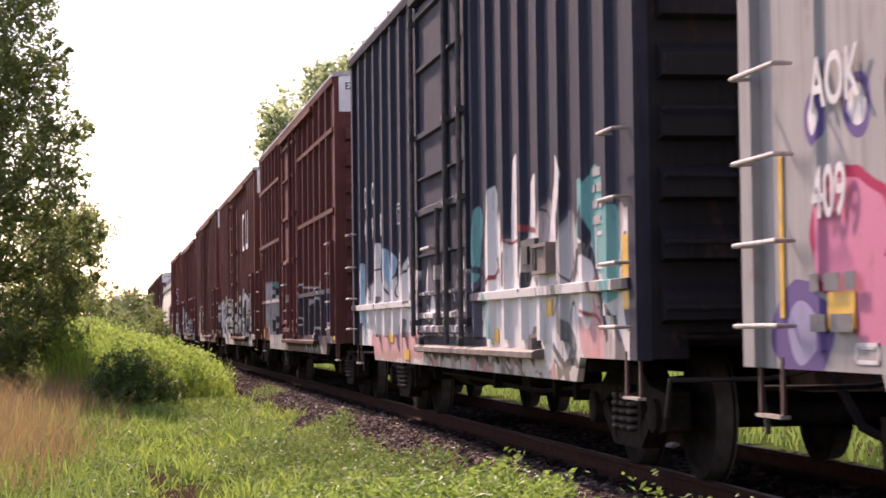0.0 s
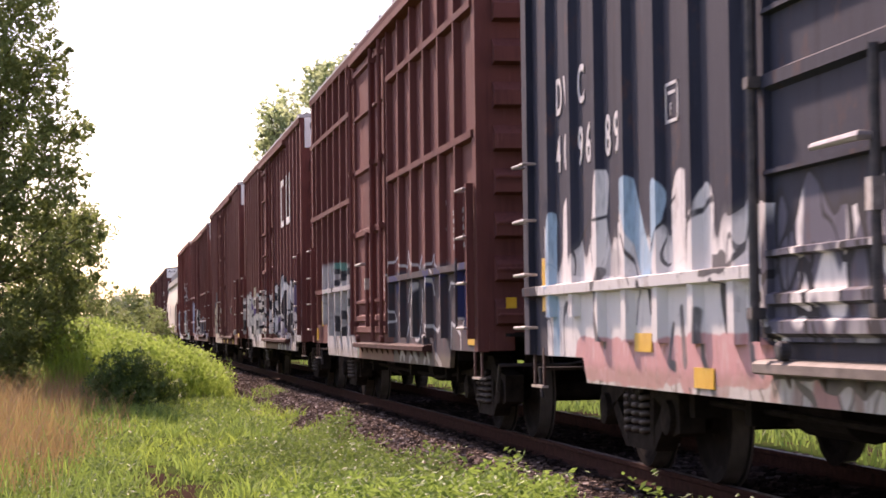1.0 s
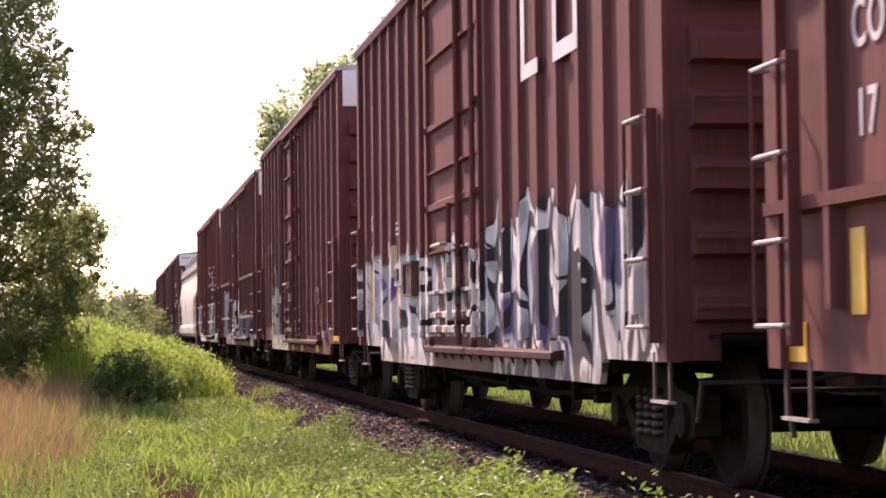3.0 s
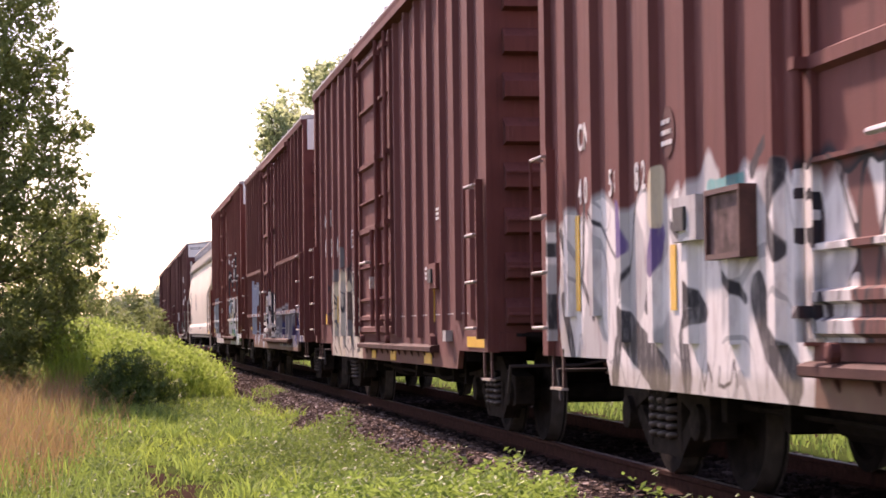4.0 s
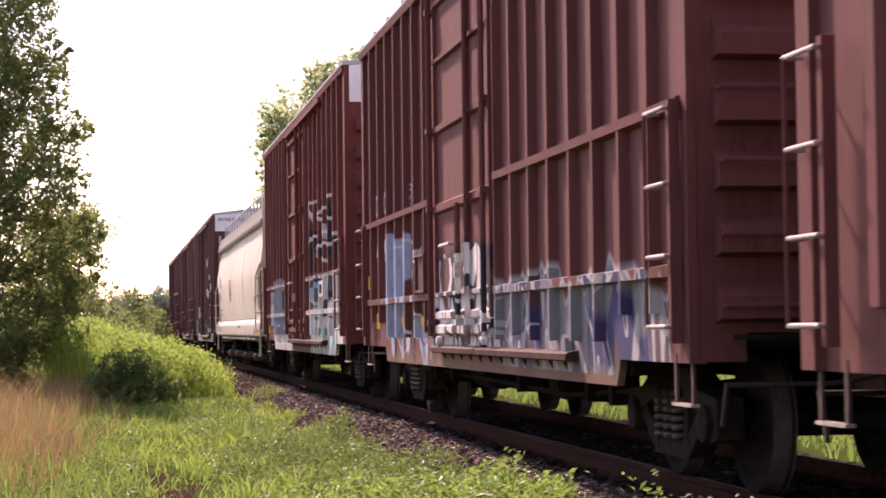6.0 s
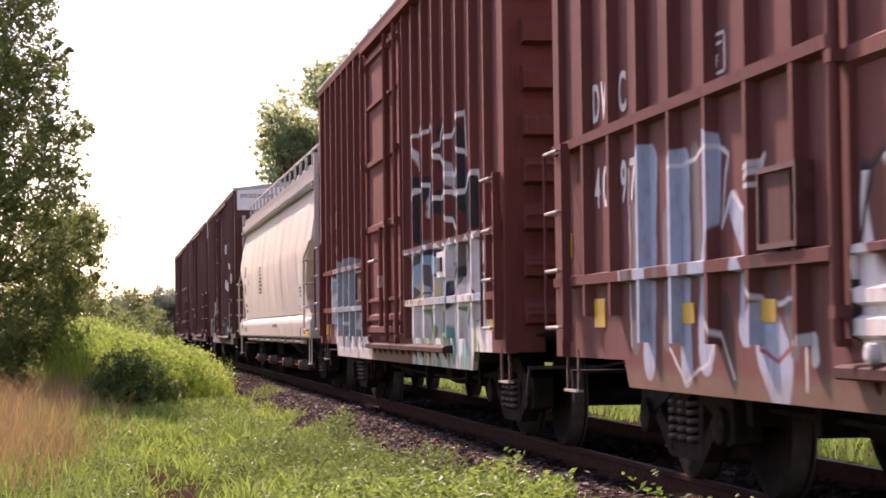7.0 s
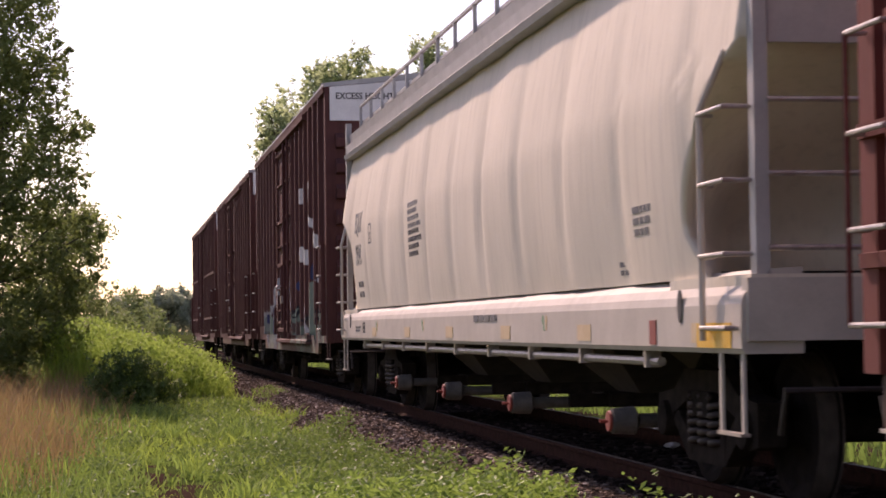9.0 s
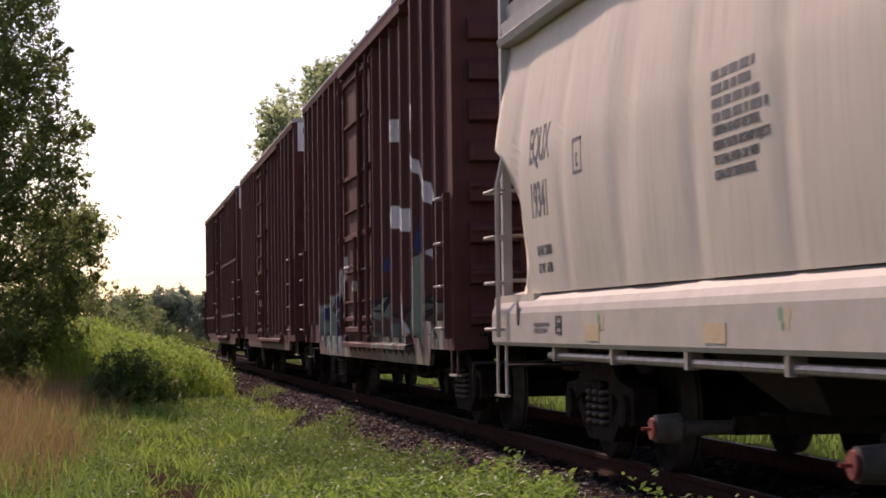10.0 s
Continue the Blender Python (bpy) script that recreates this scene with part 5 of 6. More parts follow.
tag(1, GREYTAG, 0.05, (11.19, 1.19), (11.12, 0.87))
tag(1, BLACK, 0.07, (10.32, 1.29), (10.24, 1.09))
tag(1, BLACK, 0.05, (11.93, 1.35), (11.86, 1.19))
tag(1, BLACK, 0.02, (12.13, 1.30), (12.24, 1.09))
tag(2, PALETAG, 0.022, (6.19, 1.73), (5.99, 1.87), (5.51, 1.98), (5.41, 1.75))
tag(2, PALETAG, 0.022, (5.13, 1.85), (4.87, 1.78), (4.80, 1.99), (4.61, 1.76), (4.50, 1.89), (4.21, 1.87), (3.90, 1.75), (3.76, 1.89))
tag(2, PALETAG, 0.022, (3.59, 1.76), (3.26, 1.86), (3.10, 1.75), (2.87, 1.87), (2.87, 1.76), (2.59, 1.67))
tag(2, PALETAG, 0.02, (1.93, 1.47), (1.80, 1.54), (1.62, 1.54), (1.45, 1.37), (1.52, 1.25), (1.39, 1.08), (1.14, 1.08), (1.05, 1.18), (1.24, 1.20))
tag(2, PALETAG, 0.022, (5.54, 1.53), (5.39, 1.18), (5.06, 1.26), (5.16, 1.40), (5.49, 1.38))
tag(2, PALETAG, 0.02, (4.00, 1.58), (4.16, 1.15))
tag(2, PALETAG, 0.02, (3.71, 1.49), (3.80, 1.14))
tag(2, PALETAG, 0.022, (4.97, 0.99), (4.70, 1.20), (4.66, 0.99))
tag(2, PALETAG, 0.025, (4.45, 1.09), (4.27, 0.94), (3.99, 0.97), (3.89, 1.09))
tag(2, PALETAG, 0.025, (3.63, 1.12), (3.56, 0.97), (3.31, 1.00), (3.22, 1.11), (2.91, 1.09), (2.69, 1.04), (2.55, 1.09))
tag(2, PALETAG, 0.018, (2.48, 1.13), (2.35, 1.51))
tag(2, PALETAG, 0.03, (2.33, 1.35), (2.12, 1.38), (2.14, 1.17), (2.27, 1.13))
tag(2, PALETAG, 0.025, (1.84, 0.88), (1.79, 1.13), (1.53, 1.11), (1.25, 1.01), (1.26, 0.83))
tag(2, PALETAG, 0.025, (3.12, 1.47), (3.03, 1.61), (2.89, 1.46))
tag(2, PALETAG, 0.02, (4.78, 1.45), (4.62, 1.60), (4.84, 1.39))
tag(2, PALETAG, 0.02, (6.57, 1.90), (6.66, 1.60), (6.47, 1.47))
tag(2, PALETAG, 0.02, (6.09, 1.34), (5.80, 1.19), (6.17, 1.15))
tag(2, SILVER, 0.05, (5.53, 0.73), (5.36, 0.82), (5.20, 0.74))
tag(2, SILVER, 0.05, (4.78, 0.72), (4.47, 0.83), (4.19, 0.73))
tag(2, SILVER, 0.05, (3.66, 0.72), (3.48, 0.82), (3.32, 0.73))
tag(2, SILVER, 0.05, (2.85, 0.79), (2.50, 0.70))
tag(2, BLACK, 0.09, (12.42, 1.63), (12.51, 1.37), (12.24, 1.15))
tag(2, BLACK, 0.06, (12.15, 1.36), (11.96, 1.15), (11.69, 1.21), (11.82, 1.36))
tag(2, BLACK, 0.05, (12.60, 1.08), (12.26, 0.71))
tag(2, BLACK, 0.04, (12.03, 1.11), (11.66, 0.76))
tag(2, BLACK, 0.06, (11.29, 1.61), (11.19, 1.34), (10.91, 1.14))
tag(2, BLACK, 0.06, (10.84, 1.43), (11.15, 1.01))
tag(2, BLACK, 0.06, (10.45, 1.48), (10.15, 1.44))
tag(2, BLACK, 0.05, (10.64, 1.01), (10.39, 0.73))
tag(2, BLACK, 0.05, (13.20, 1.31), (13.25, 1.04))
tag(2, TEALDARK, 0.06, (12.54, 2.04), (11.58, 2.04), (10.53, 1.93))
tag(2, TEALDARK, 0.07, (13.26, 1.62), (13.11, 1.54))
tag(2, TEALDARK, 0.08, (9.75, 0.95), (9.71, 0.75))
tag(2, BLACK, 0.05, (12.40, 1.98), (11.46, 1.90), (10.22, 1.90))
tag(2, BLACK, 0.05, (12.49, 1.70), (11.59, 1.83))
tag(2, BLACK, 0.05, (11.29, 1.75), (11.10, 1.87))
tag(3, BLACK, 0.05, (10.16, 2.09), (10.38, 2.00), (10.48, 1.91))
tag(3, BLACK, 0.07, (9.97, 1.88), (10.12, 1.64), (9.97, 1.46))
tag(3, BLACK, 0.14, (10.41, 1.25), (10.21, 1.00), (9.85, 0.79))
tag(3, BLACK, 0.11, (11.65, 1.24), (11.86, 0.99), (11.78, 0.76))
tag(3, BLACK, 0.06, (11.86, 1.07), (11.40, 1.17), (11.66, 1.30))
tag(3, BLACK, 0.16, (13.26, 1.07), (12.77, 0.90), (12.31, 0.75))
tag(3, BLACK, 0.1, (13.46, 0.95), (13.57, 0.75))
tag(3, BLACK, 0.09, (15.12, 1.27), (14.85, 0.91))
tag(3, BLACK, 0.022, (14.22, 1.99), (13.64, 1.63), (13.27, 1.44), (13.43, 1.16))
tag(3, BLACK, 0.04, (14.41, 1.97), (14.49, 1.41), (14.17, 1.16))
tag(3, BLACK, 0.02, (12.92, 1.91), (13.19, 1.27))
tag(3, BLACK, 0.06, (12.61, 1.45), (12.69, 1.21))
tag(3, BLACK, 0.035, (12.00, 1.77), (11.64, 1.62))
tag(3, BLACK, 0.04, (10.97, 1.40), (10.63, 1.23))
tag(3, PURPLE, 0.1, (13.27, 1.84), (13.22, 1.64))
tag(3, PURPLE, 0.08, (12.31, 1.66), (12.42, 1.47))
tag(3, CREAM, 0.1, (12.31, 2.00), (12.35, 1.79))
tag(3, TEAL, 0.05, (11.27, 1.88), (10.63, 1.87))
tag(3, BLACK, 0.06, (15.19, 1.79), (15.09, 1.66))
tag(3, BLACK, 0.02, (11.47, 0.82), (11.43, 0.72), (11.34, 0.85), (11.26, 0.75))
tag(3, BLACK, 0.02, (11.13, 0.85), (11.13, 0.73), (10.93, 0.78), (10.84, 0.88), (10.81, 0.75))
tag(4, BROWNTAG, 0.14, (12.25, 1.65), (12.20, 1.31))
tag(4, BROWNTAG, 0.13, (11.11, 1.88), (11.16, 1.72))
tag(4, BROWNTAG, 0.2, (11.06, 1.43), (11.03, 1.26))
tag(4, GREYTAG, 0.16, (11.04, 1.07), (10.86, 0.81))
tag(4, GREYTAG, 0.12, (12.05, 1.09), (12.01, 0.89))
tag(4, BROWNTAG, 0.12, (10.44, 1.45), (10.45, 1.32))
tag(4, BLACK, 0.025, (13.91, 1.97), (13.68, 1.72), (13.82, 1.43))
tag(4, BLACK, 0.05, (13.49, 1.85), (12.98, 1.78))
tag(4, BLACK, 0.025, (13.40, 1.42), (13.98, 1.22), (13.38, 0.87))
tag(4, BLACK, 0.025, (13.08, 1.97), (12.88, 1.54), (12.58, 1.31))
tag(4, BLACK, 0.025, (12.39, 1.95), (12.06, 1.69), (11.89, 1.35), (11.83, 1.58), (11.75, 1.30))
tag(4, BLACK, 0.02, (11.42, 1.76), (11.28, 1.90), (10.99, 1.95), (10.90, 2.11))
tag(4, BLACK, 0.045, (10.82, 1.85), (10.38, 1.82), (10.15, 1.69), (10.08, 1.55))
tag(4, BLACK, 0.025, (10.26, 1.51), (10.42, 1.27), (10.13, 1.35), (9.86, 1.44))
tag(4, BLACK, 0.025, (10.13, 1.40), (10.28, 1.18), (9.93, 1.28))
tag(4, BLACK, 0.045, (10.57, 1.07), (10.29, 1.02), (10.02, 0.98))
tag(4, BLACK, 0.025, (12.49, 1.04), (12.61, 0.85), (12.39, 0.72))
tag(4, BLACK, 0.025, (11.72, 1.09), (11.83, 0.84), (11.39, 0.75))
tag(4, BLACK, 0.025, (11.22, 0.73), (10.97, 0.90), (10.67, 0.79))
tag(4, BLACK, 0.03, (13.26, 0.81), (12.94, 0.71))
tag(4, OFFWHITE, 0.02, (10.86, 2.06), (10.79, 1.90), (10.31, 1.85), (10.04, 1.66))
tag(4, YELLOWTAG, 0.06, (13.38, 1.65), (13.35, 1.27))
tag(4, BLACK, 0.06, (13.25, 1.01), (13.14, 0.96))
tag(4, BLACK, 0.04, (10.34, 0.77), (10.03, 0.80))
tag(4, GREYTAG, 0.1, (12.86, 1.90), (12.54, 1.91))
tag(4, GREYTAG, 0.12, (11.93, 2.18), (11.94, 2.08))
tag(5, GREYTAG, 0.1, (13.42, 2.06), (13.49, 0.99))
tag(5, BLUETAG, 0.15, (13.04, 2.10), (13.15, 0.88))
tag(5, GREYTAG, 0.08, (12.71, 1.76), (12.73, 0.99))
tag(5, BLUETAG, 0.13, (12.30, 2.04), (12.30, 0.84))
tag(5, GREYTAG, 0.1, (12.07, 2.09), (12.02, 1.44))
tag(5, BLUETAG, 0.16, (11.67, 2.04), (11.79, 1.48))
tag(5, BLUETAG, 0.16, (11.83, 1.41), (11.88, 0.94))
tag(5, BLUETAG, 0.13, (11.09, 1.34), (11.14, 1.09))
tag(5, BLUETAG, 0.22, (10.75, 1.00), (10.58, 0.85))
tag(5, BLUETAG, 0.1, (11.30, 1.73), (11.08, 1.51))
tag(5, BROWNTAG, 0.09, (11.49, 1.19), (11.34, 0.78))
tag(5, BROWNTAG, 0.09, (10.72, 1.45), (10.63, 1.27))
tag(5, GREYTAG, 0.1, (10.40, 1.17), (10.34, 1.00))
tag(5, PALETAG, 0.022, (13.62, 2.12), (13.60, 0.96))
tag(5, PALETAG, 0.022, (12.46, 1.85), (12.48, 2.03), (11.77, 2.12), (11.40, 2.04), (11.54, 1.64), (11.33, 1.80), (11.07, 1.69), (10.97, 1.48))
tag(5, PALETAG, 0.022, (11.02, 1.35), (10.79, 1.20), (10.53, 1.20), (10.33, 1.22), (10.15, 1.00), (10.16, 0.76))
tag(5, PALETAG, 0.02, (12.66, 0.94), (12.34, 0.76), (11.84, 0.87), (11.64, 1.09), (11.34, 0.78))
tag(5, PALETAG, 0.025, (11.06, 1.90), (10.76, 1.98), (10.99, 1.83), (10.76, 1.83))
tag(5, REDTAG, 0.02, (10.89, 0.95), (10.61, 0.91), (10.41, 0.98))
tag(5, PALETAG, 0.06, (10.05, 1.00), (10.03, 0.92))
tag(6, BLACK, 0.16, (2.40, 2.98), (2.39, 2.66))
tag(6, BLACK, 0.2, (2.19, 2.45), (1.98, 2.13))
tag(6, BLACK, 0.12, (1.53, 2.42), (1.55, 2.13))
tag(6, BLACK, 0.16, (5.22, 2.61), (5.13, 2.14))
tag(6, BLACK, 0.16, (3.55, 2.63), (3.66, 2.39))
tag(6, BLACK, 0.14, (4.84, 3.17), (4.64, 2.83))
tag(6, BLACK, 0.14, (3.61, 3.14), (3.63, 2.81))
tag(6, BLACK, 0.14, (4.45, 2.59), (4.17, 2.17))
tag(6, BLACK, 0.14, (2.85, 2.44), (2.79, 2.07))
tag(6, SILVER, 0.1, (3.09, 2.70), (2.92, 2.56))
tag(6, OFFWHITE, 0.03, (5.20, 2.85), (5.29, 3.18), (5.05, 3.34), (4.74, 3.07), (4.40, 3.27), (4.11, 3.04), (3.82, 2.93))
tag(6, OFFWHITE, 0.03, (3.82, 2.96), (3.42, 3.26), (3.22, 2.97), (2.72, 3.08), (2.23, 3.17), (2.14, 2.75), (2.56, 2.92))
tag(6, OFFWHITE, 0.03, (5.47, 2.40), (5.22, 2.61), (4.44, 2.63), (4.47, 2.28))
tag(6, OFFWHITE, 0.035, (3.82, 2.91), (3.36, 2.69), (2.75, 2.59), (2.34, 2.62), (2.85, 2.44), (3.85, 2.45), (4.07, 2.16))
tag(6, OFFWHITE, 0.035, (2.36, 2.37), (2.03, 2.55), (1.49, 2.53), (1.34, 2.08))
tag(6, OFFWHITE, 0.035, (3.29, 2.31), (2.79, 2.07), (2.73, 1.63), (2.99, 1.48))
tag(6, SILVER, 0.1, (4.17, 2.17), (3.96, 2.28))
tag(6, BLACK, 0.06, (2.46, 2.01), (2.55, 1.78))
tag(6, BLACK, 0.04, (4.71, 1.89), (3.88, 1.93), (3.51, 1.75))
tag(6, BLACK, 0.05, (2.99, 1.52), (3.11, 1.08))
tag(6, BLACK, 0.05, (2.24, 1.65), (2.65, 1.51))
tag(6, SLATE, 0.25, (13.05, 1.86), (13.07, 1.49))
tag(6, SLATE, 0.3, (12.15, 1.83), (12.17, 1.47))
tag(6, SLATE, 0.25, (11.44, 1.84), (11.46, 1.47))
tag(6, SLATE, 0.2, (10.73, 1.86), (10.78, 1.55))
tag(6, SLATE, 0.3, (12.57, 1.22), (12.40, 0.82))
tag(6, SLATE, 0.3, (11.48, 1.21), (11.33, 0.86))
tag(6, SLATE, 0.3, (10.55, 1.20), (10.42, 0.88))
tag(6, NAVYTAG, 0.06, (12.59, 1.84), (12.66, 1.43))
tag(6, NAVYTAG, 0.06, (11.87, 1.87), (11.89, 1.53))
tag(6, NAVYTAG, 0.1, (11.11, 1.83), (11.13, 1.52))
tag(6, NAVYTAG, 0.08, (11.95, 1.26), (11.97, 0.95))
tag(6, NAVYTAG, 0.05, (12.68, 1.20), (12.69, 1.00))
tag(6, OFFWHITE, 0.04, (13.49, 1.97), (13.41, 1.45), (13.55, 1.02))
tag(6, OFFWHITE, 0.02, (11.69, 1.90), (11.63, 1.52))
tag(6, REDTAG, 0.06, (11.14, 1.32), (11.09, 0.98))
tag(6, REDTAG, 0.06, (13.31, 1.26), (13.32, 1.02))
tag(6, OFFWHITE, 0.025, (12.49, 0.95), (12.48, 1.17), (12.15, 1.15))
tag(6, OFFWHITE, 0.03, (12.11, 0.92), (11.68, 0.76), (11.46, 0.82), (11.55, 1.07))
tag(6, OFFWHITE, 0.03, (10.71, 0.87), (10.56, 0.94), (10.22, 0.82), (10.02, 0.80), (9.98, 0.90))
tag(6, OFFWHITE, 0.02, (10.69, 1.29), (10.70, 1.09), (10.56, 0.94))
tag(6, OFFWHITE, 0.025, (13.30, 1.30), (12.99, 1.07), (13.12, 0.76))
tag(6, OFFWHITE, 0.08, (13.45, 0.75), (11.18, 0.75))
tag(6, OFFWHITE, 0.08, (10.87, 0.76), (9.65, 0.75))
tag(6, CREAM, 0.1, (9.70, 0.91), (9.71, 0.79))
tag(6, YELLOWTAG, 0.08, (14.71, 1.25), (14.72, 0.99))
tag(6, SLATE, 0.08, (14.00, 1.27), (14.02, 1.02))
tag(8, OFFWHITE, 0.14, (4.41, 3.46), (3.83, 3.43))
tag(8, OFFWHITE, 0.07, (2.65, 3.53), (2.81, 3.07), (2.14, 2.57))
tag(8, OFFWHITE, 0.1, (2.12, 2.82), (1.44, 2.35), (1.28, 2.04))
tag(8, OFFWHITE, 0.14, (4.25, 2.41), (3.32, 2.33))
tag(8, NAVYTAG, 0.1, (2.46, 2.22), (2.48, 1.97))
tag(8, NAVYTAG, 0.1, (4.92, 2.14), (5.05, 1.86))
tag(8, GREENTAG, 0.14, (4.54, 1.85), (4.59, 1.23))
tag(8, GREENTAG, 0.14, (2.49, 1.78), (2.54, 1.16))
tag(8, PALETAG, 0.05, (1.67, 1.88), (1.31, 1.57))
tag(8, PALETAG, 0.05, (6.98, 2.07), (6.75, 1.40))
tag(8, GREENTAG, 0.12, (11.54, 1.98), (11.23, 1.02))
tag(8, PALETAG, 0.05, (9.26, 2.08), (9.48, 1.27))
tag(8, NAVYTAG, 0.08, (12.81, 2.02), (12.60, 1.47))
tag(8, PALETAG, 0.04, (3.60, 1.62), (3.42, 1.03))
tag(8, BLACK, 0.08, (1.48, 1.81), (1.42, 1.69))

BOARD = plain("scuffed_board_paint", (0.03, 0.018, 0.016), (0.2, 0.13, 0.12), 9, 0.75, spec=0.1)
MAGENTA = (0.62, 0.2, 0.3)
paint0 = car_paint("grey_paint_with_tags", (0.28, 0.27, 0.26), (0.38, 0.36, 0.34), 0.3, blobs=[
    (14.85, 1.05, 0.42, 0.26, (0.3, 0.28, 0.42), PURPLE, 0.45), (14.2, 1.5, 0.52, 0.34, MAGENTA, (0.4, 0.02, 0.08), 0.16), (13.9, 1.2, 0.5, 0.2, MAGENTA, MAGENTA, 0.1),
    (14.62, 2.1, 0.14, 0.14, OFFWHITE, PURPLE, 0.4), (14.05, 2.1, 0.18, 0.15, OFFWHITE, PURPLE, 0.4), (13.4, 1.9, 0.3, 0.5, TEAL, BLACK, 0.25),
    (13.2, 1.1, 0.5, 0.35, (0.4, 0.55, 0.52), BLACK, 0.2), (12.2, 1.6, 0.6, 0.6, MAGENTA, PURPLE, 0.3), (11.0, 1.4, 0.6, 0.6, PURPLE, BLACK, 0.2)])
paint1 = car_paint("navy_paint_with_tags", (0.02, 0.022, 0.038), (0.04, 0.044, 0.062), 0.35, [
    dict(y0=0.3, y1=5.6, z0=0.6, z1=1.85, rise=1.5, jag=1.9, cols=[SILVER, OFFWHITE, OFFWHITE, (0.5, 0.42, 0.4)], line=GREYTAG, seed=1.7, size=1.2, line_width=0.02, soft=6.0),
    dict(y0=5.6, y1=10.0, z0=1.0, z1=1.75, rise=0.9, cols=[(0.1, 0.1, 0.13), OFFWHITE, (0.1, 0.1, 0.13), SILVER], line=BLACK, seed=5.1, size=1.6),
    dict(y0=9.6, y1=15.0, z0=0.6, z1=1.75, rise=0.9, jag=3.4, cols=[SILVER, OFFWHITE, OFFWHITE, OFFWHITE], line=GREYTAG, seed=8.4, size=1.25, line_width=0.02, soft=7.0),
    dict(y0=0.3, y1=15.4, z0=0.6, z1=0.85, rise=0.3, cols=[PINK, OFFWHITE, (0.5, 0.36, 0.34), OFFWHITE], line=GREYTAG, seed=2.2, size=1.1, line_width=0.02)], tags=TAGS[1])
paint2 = car_paint("brown_paint_with_tags", BROWN, BROWN2, 0.25, [
    dict(y0=0.3, y1=6.1, z0=0.6, z1=1.78, rise=0.35, cols=[NAVY, (0.06, 0.05, 0.06), (0.07, 0.06, 0.065), (0.05, 0.05, 0.055)], line=(0.05, 0.05, 0.06), seed=4.2, size=1.5, line_width=0.02, rim=(0.08, 0.08, 0.09)),
    dict(y0=9.8, y1=13.9, z0=0.6, z1=2.1, rise=0.3, cols=[SILVER, (0.46, 0.45, 0.44), SILVER], line=(0.36, 0.35, 0.34), seed=6.6, size=1.0, line_width=0.02)], tags=TAGS[2])
paint3 = car_paint("brown_paint_with_white_tags", (0.125, 0.039, 0.033), BROWN2, 0.25, [
    dict(y0=0.3, y1=6.2, z0=0.6, z1=2.1, rise=1.2, jag=2.2, cols=[BLACK, OFFWHITE, SILVER, OFFWHITE, (0.12, 0.1, 0.18)], line=BLACK, seed=9.4, size=1.4, line_width=0.06),
    dict(y0=6.2, y1=9.6, z0=1.0, z1=1.9, rise=0.6, cols=[(0.16, 0.07, 0.06), OFFWHITE, SILVER], line=BLACK, seed=12.4, size=1.8),
    dict(y0=9.6, y1=15.2, z0=0.6, z1=1.95, rise=0.8, jag=2.0, cols=[SILVER, OFFWHITE, OFFWHITE, OFFWHITE, SILVER], line=SILVER, seed=3.9, size=1.0, line_width=0.02)], tags=TAGS[3])
paint4 = car_paint("brown_paint_with_cream_tags", BROWN, BROWN2, 0.3, [
    dict(y0=9.7, y1=13.6, z0=0.6, z1=1.95, rise=0.9, jag=2.0, cols=[CREAM, CREAM, (0.45, 0.4, 0.33), (0.5, 0.46, 0.38)], line=GREYTAG, seed=2.7, size=1.35, line_width=0.02, soft=6.0)], hem_dirt=0.2, tags=TAGS[4])
paint5 = car_paint("brown_paint_with_blue_tags", (0.125, 0.04, 0.034), BROWN2, 0.25, [
    dict(y0=0.5, y1=6.1, z0=0.75, z1=1.5, rise=0.9, cols=[(0.1, 0.06, 0.06), NAVY, (0.2, 0.2, 0.21)], line=SILVER, seed=14.1, size=1.6, line_width=0.025),
    dict(y0=6.2, y1=9.3, z0=0.9, z1=1.9, rise=0.7, cols=[(0.13, 0.05, 0.04), OFFWHITE, SILVER], line=BLACK, seed=15.2, size=1.4)], tags=TAGS[5])
paint6 = car_paint("red_brown_paint_with_many_tags", (0.14, 0.036, 0.029), (0.19, 0.058, 0.046), 0.3, [
    dict(y0=0.9, y1=5.9, z0=1.3, z1=2.0, rise=0.4, cols=[SILVER, OFFWHITE, PALEBLUE, CREAM], line=GREYTAG, seed=11.6, size=1.6, line_width=0.03),
    dict(y0=0.9, y1=5.9, z0=0.6, z1=1.36, rise=0.1, cols=[TEAL, OFFWHITE, (0.16, 0.3, 0.14), OFFWHITE], line=OFFWHITE, seed=13.6, size=1.3, line_width=0.05),
    dict(y0=10.0, y1=13.9, z0=0.6, z1=1.9, rise=0.2, cols=[SLATE, PALEBLUE, (0.4, 0.38, 0.38), SLATE], line=OFFWHITE, seed=16.6, size=1.4, line_width=0.03)], tags=TAGS[6])
paint8 = car_paint("dark_brown_paint_with_tags", (0.09, 0.033, 0.03), (0.13, 0.052, 0.045), 0.3, [
    dict(y0=0.8, y1=6.2, z0=0.65, z1=1.4, rise=1.0, jag=2.2, cols=[(0.1, 0.06, 0.05), (0.16, 0.2, 0.16), (0.12, 0.07, 0.06), (0.2, 0.25, 0.2)], line=BLACK, seed=19.3, size=1.5, line_width=0.03, cell=1.9),
    dict(y0=9.6, y1=13.5, z0=0.65, z1=1.6, rise=1.2, cols=[(0.1, 0.06, 0.05), (0.2, 0.24, 0.22), NAVY, (0.14, 0.08, 0.07)], line=SILVER, seed=21.3, size=1.6, line_width=0.02)], tags=TAGS[8])
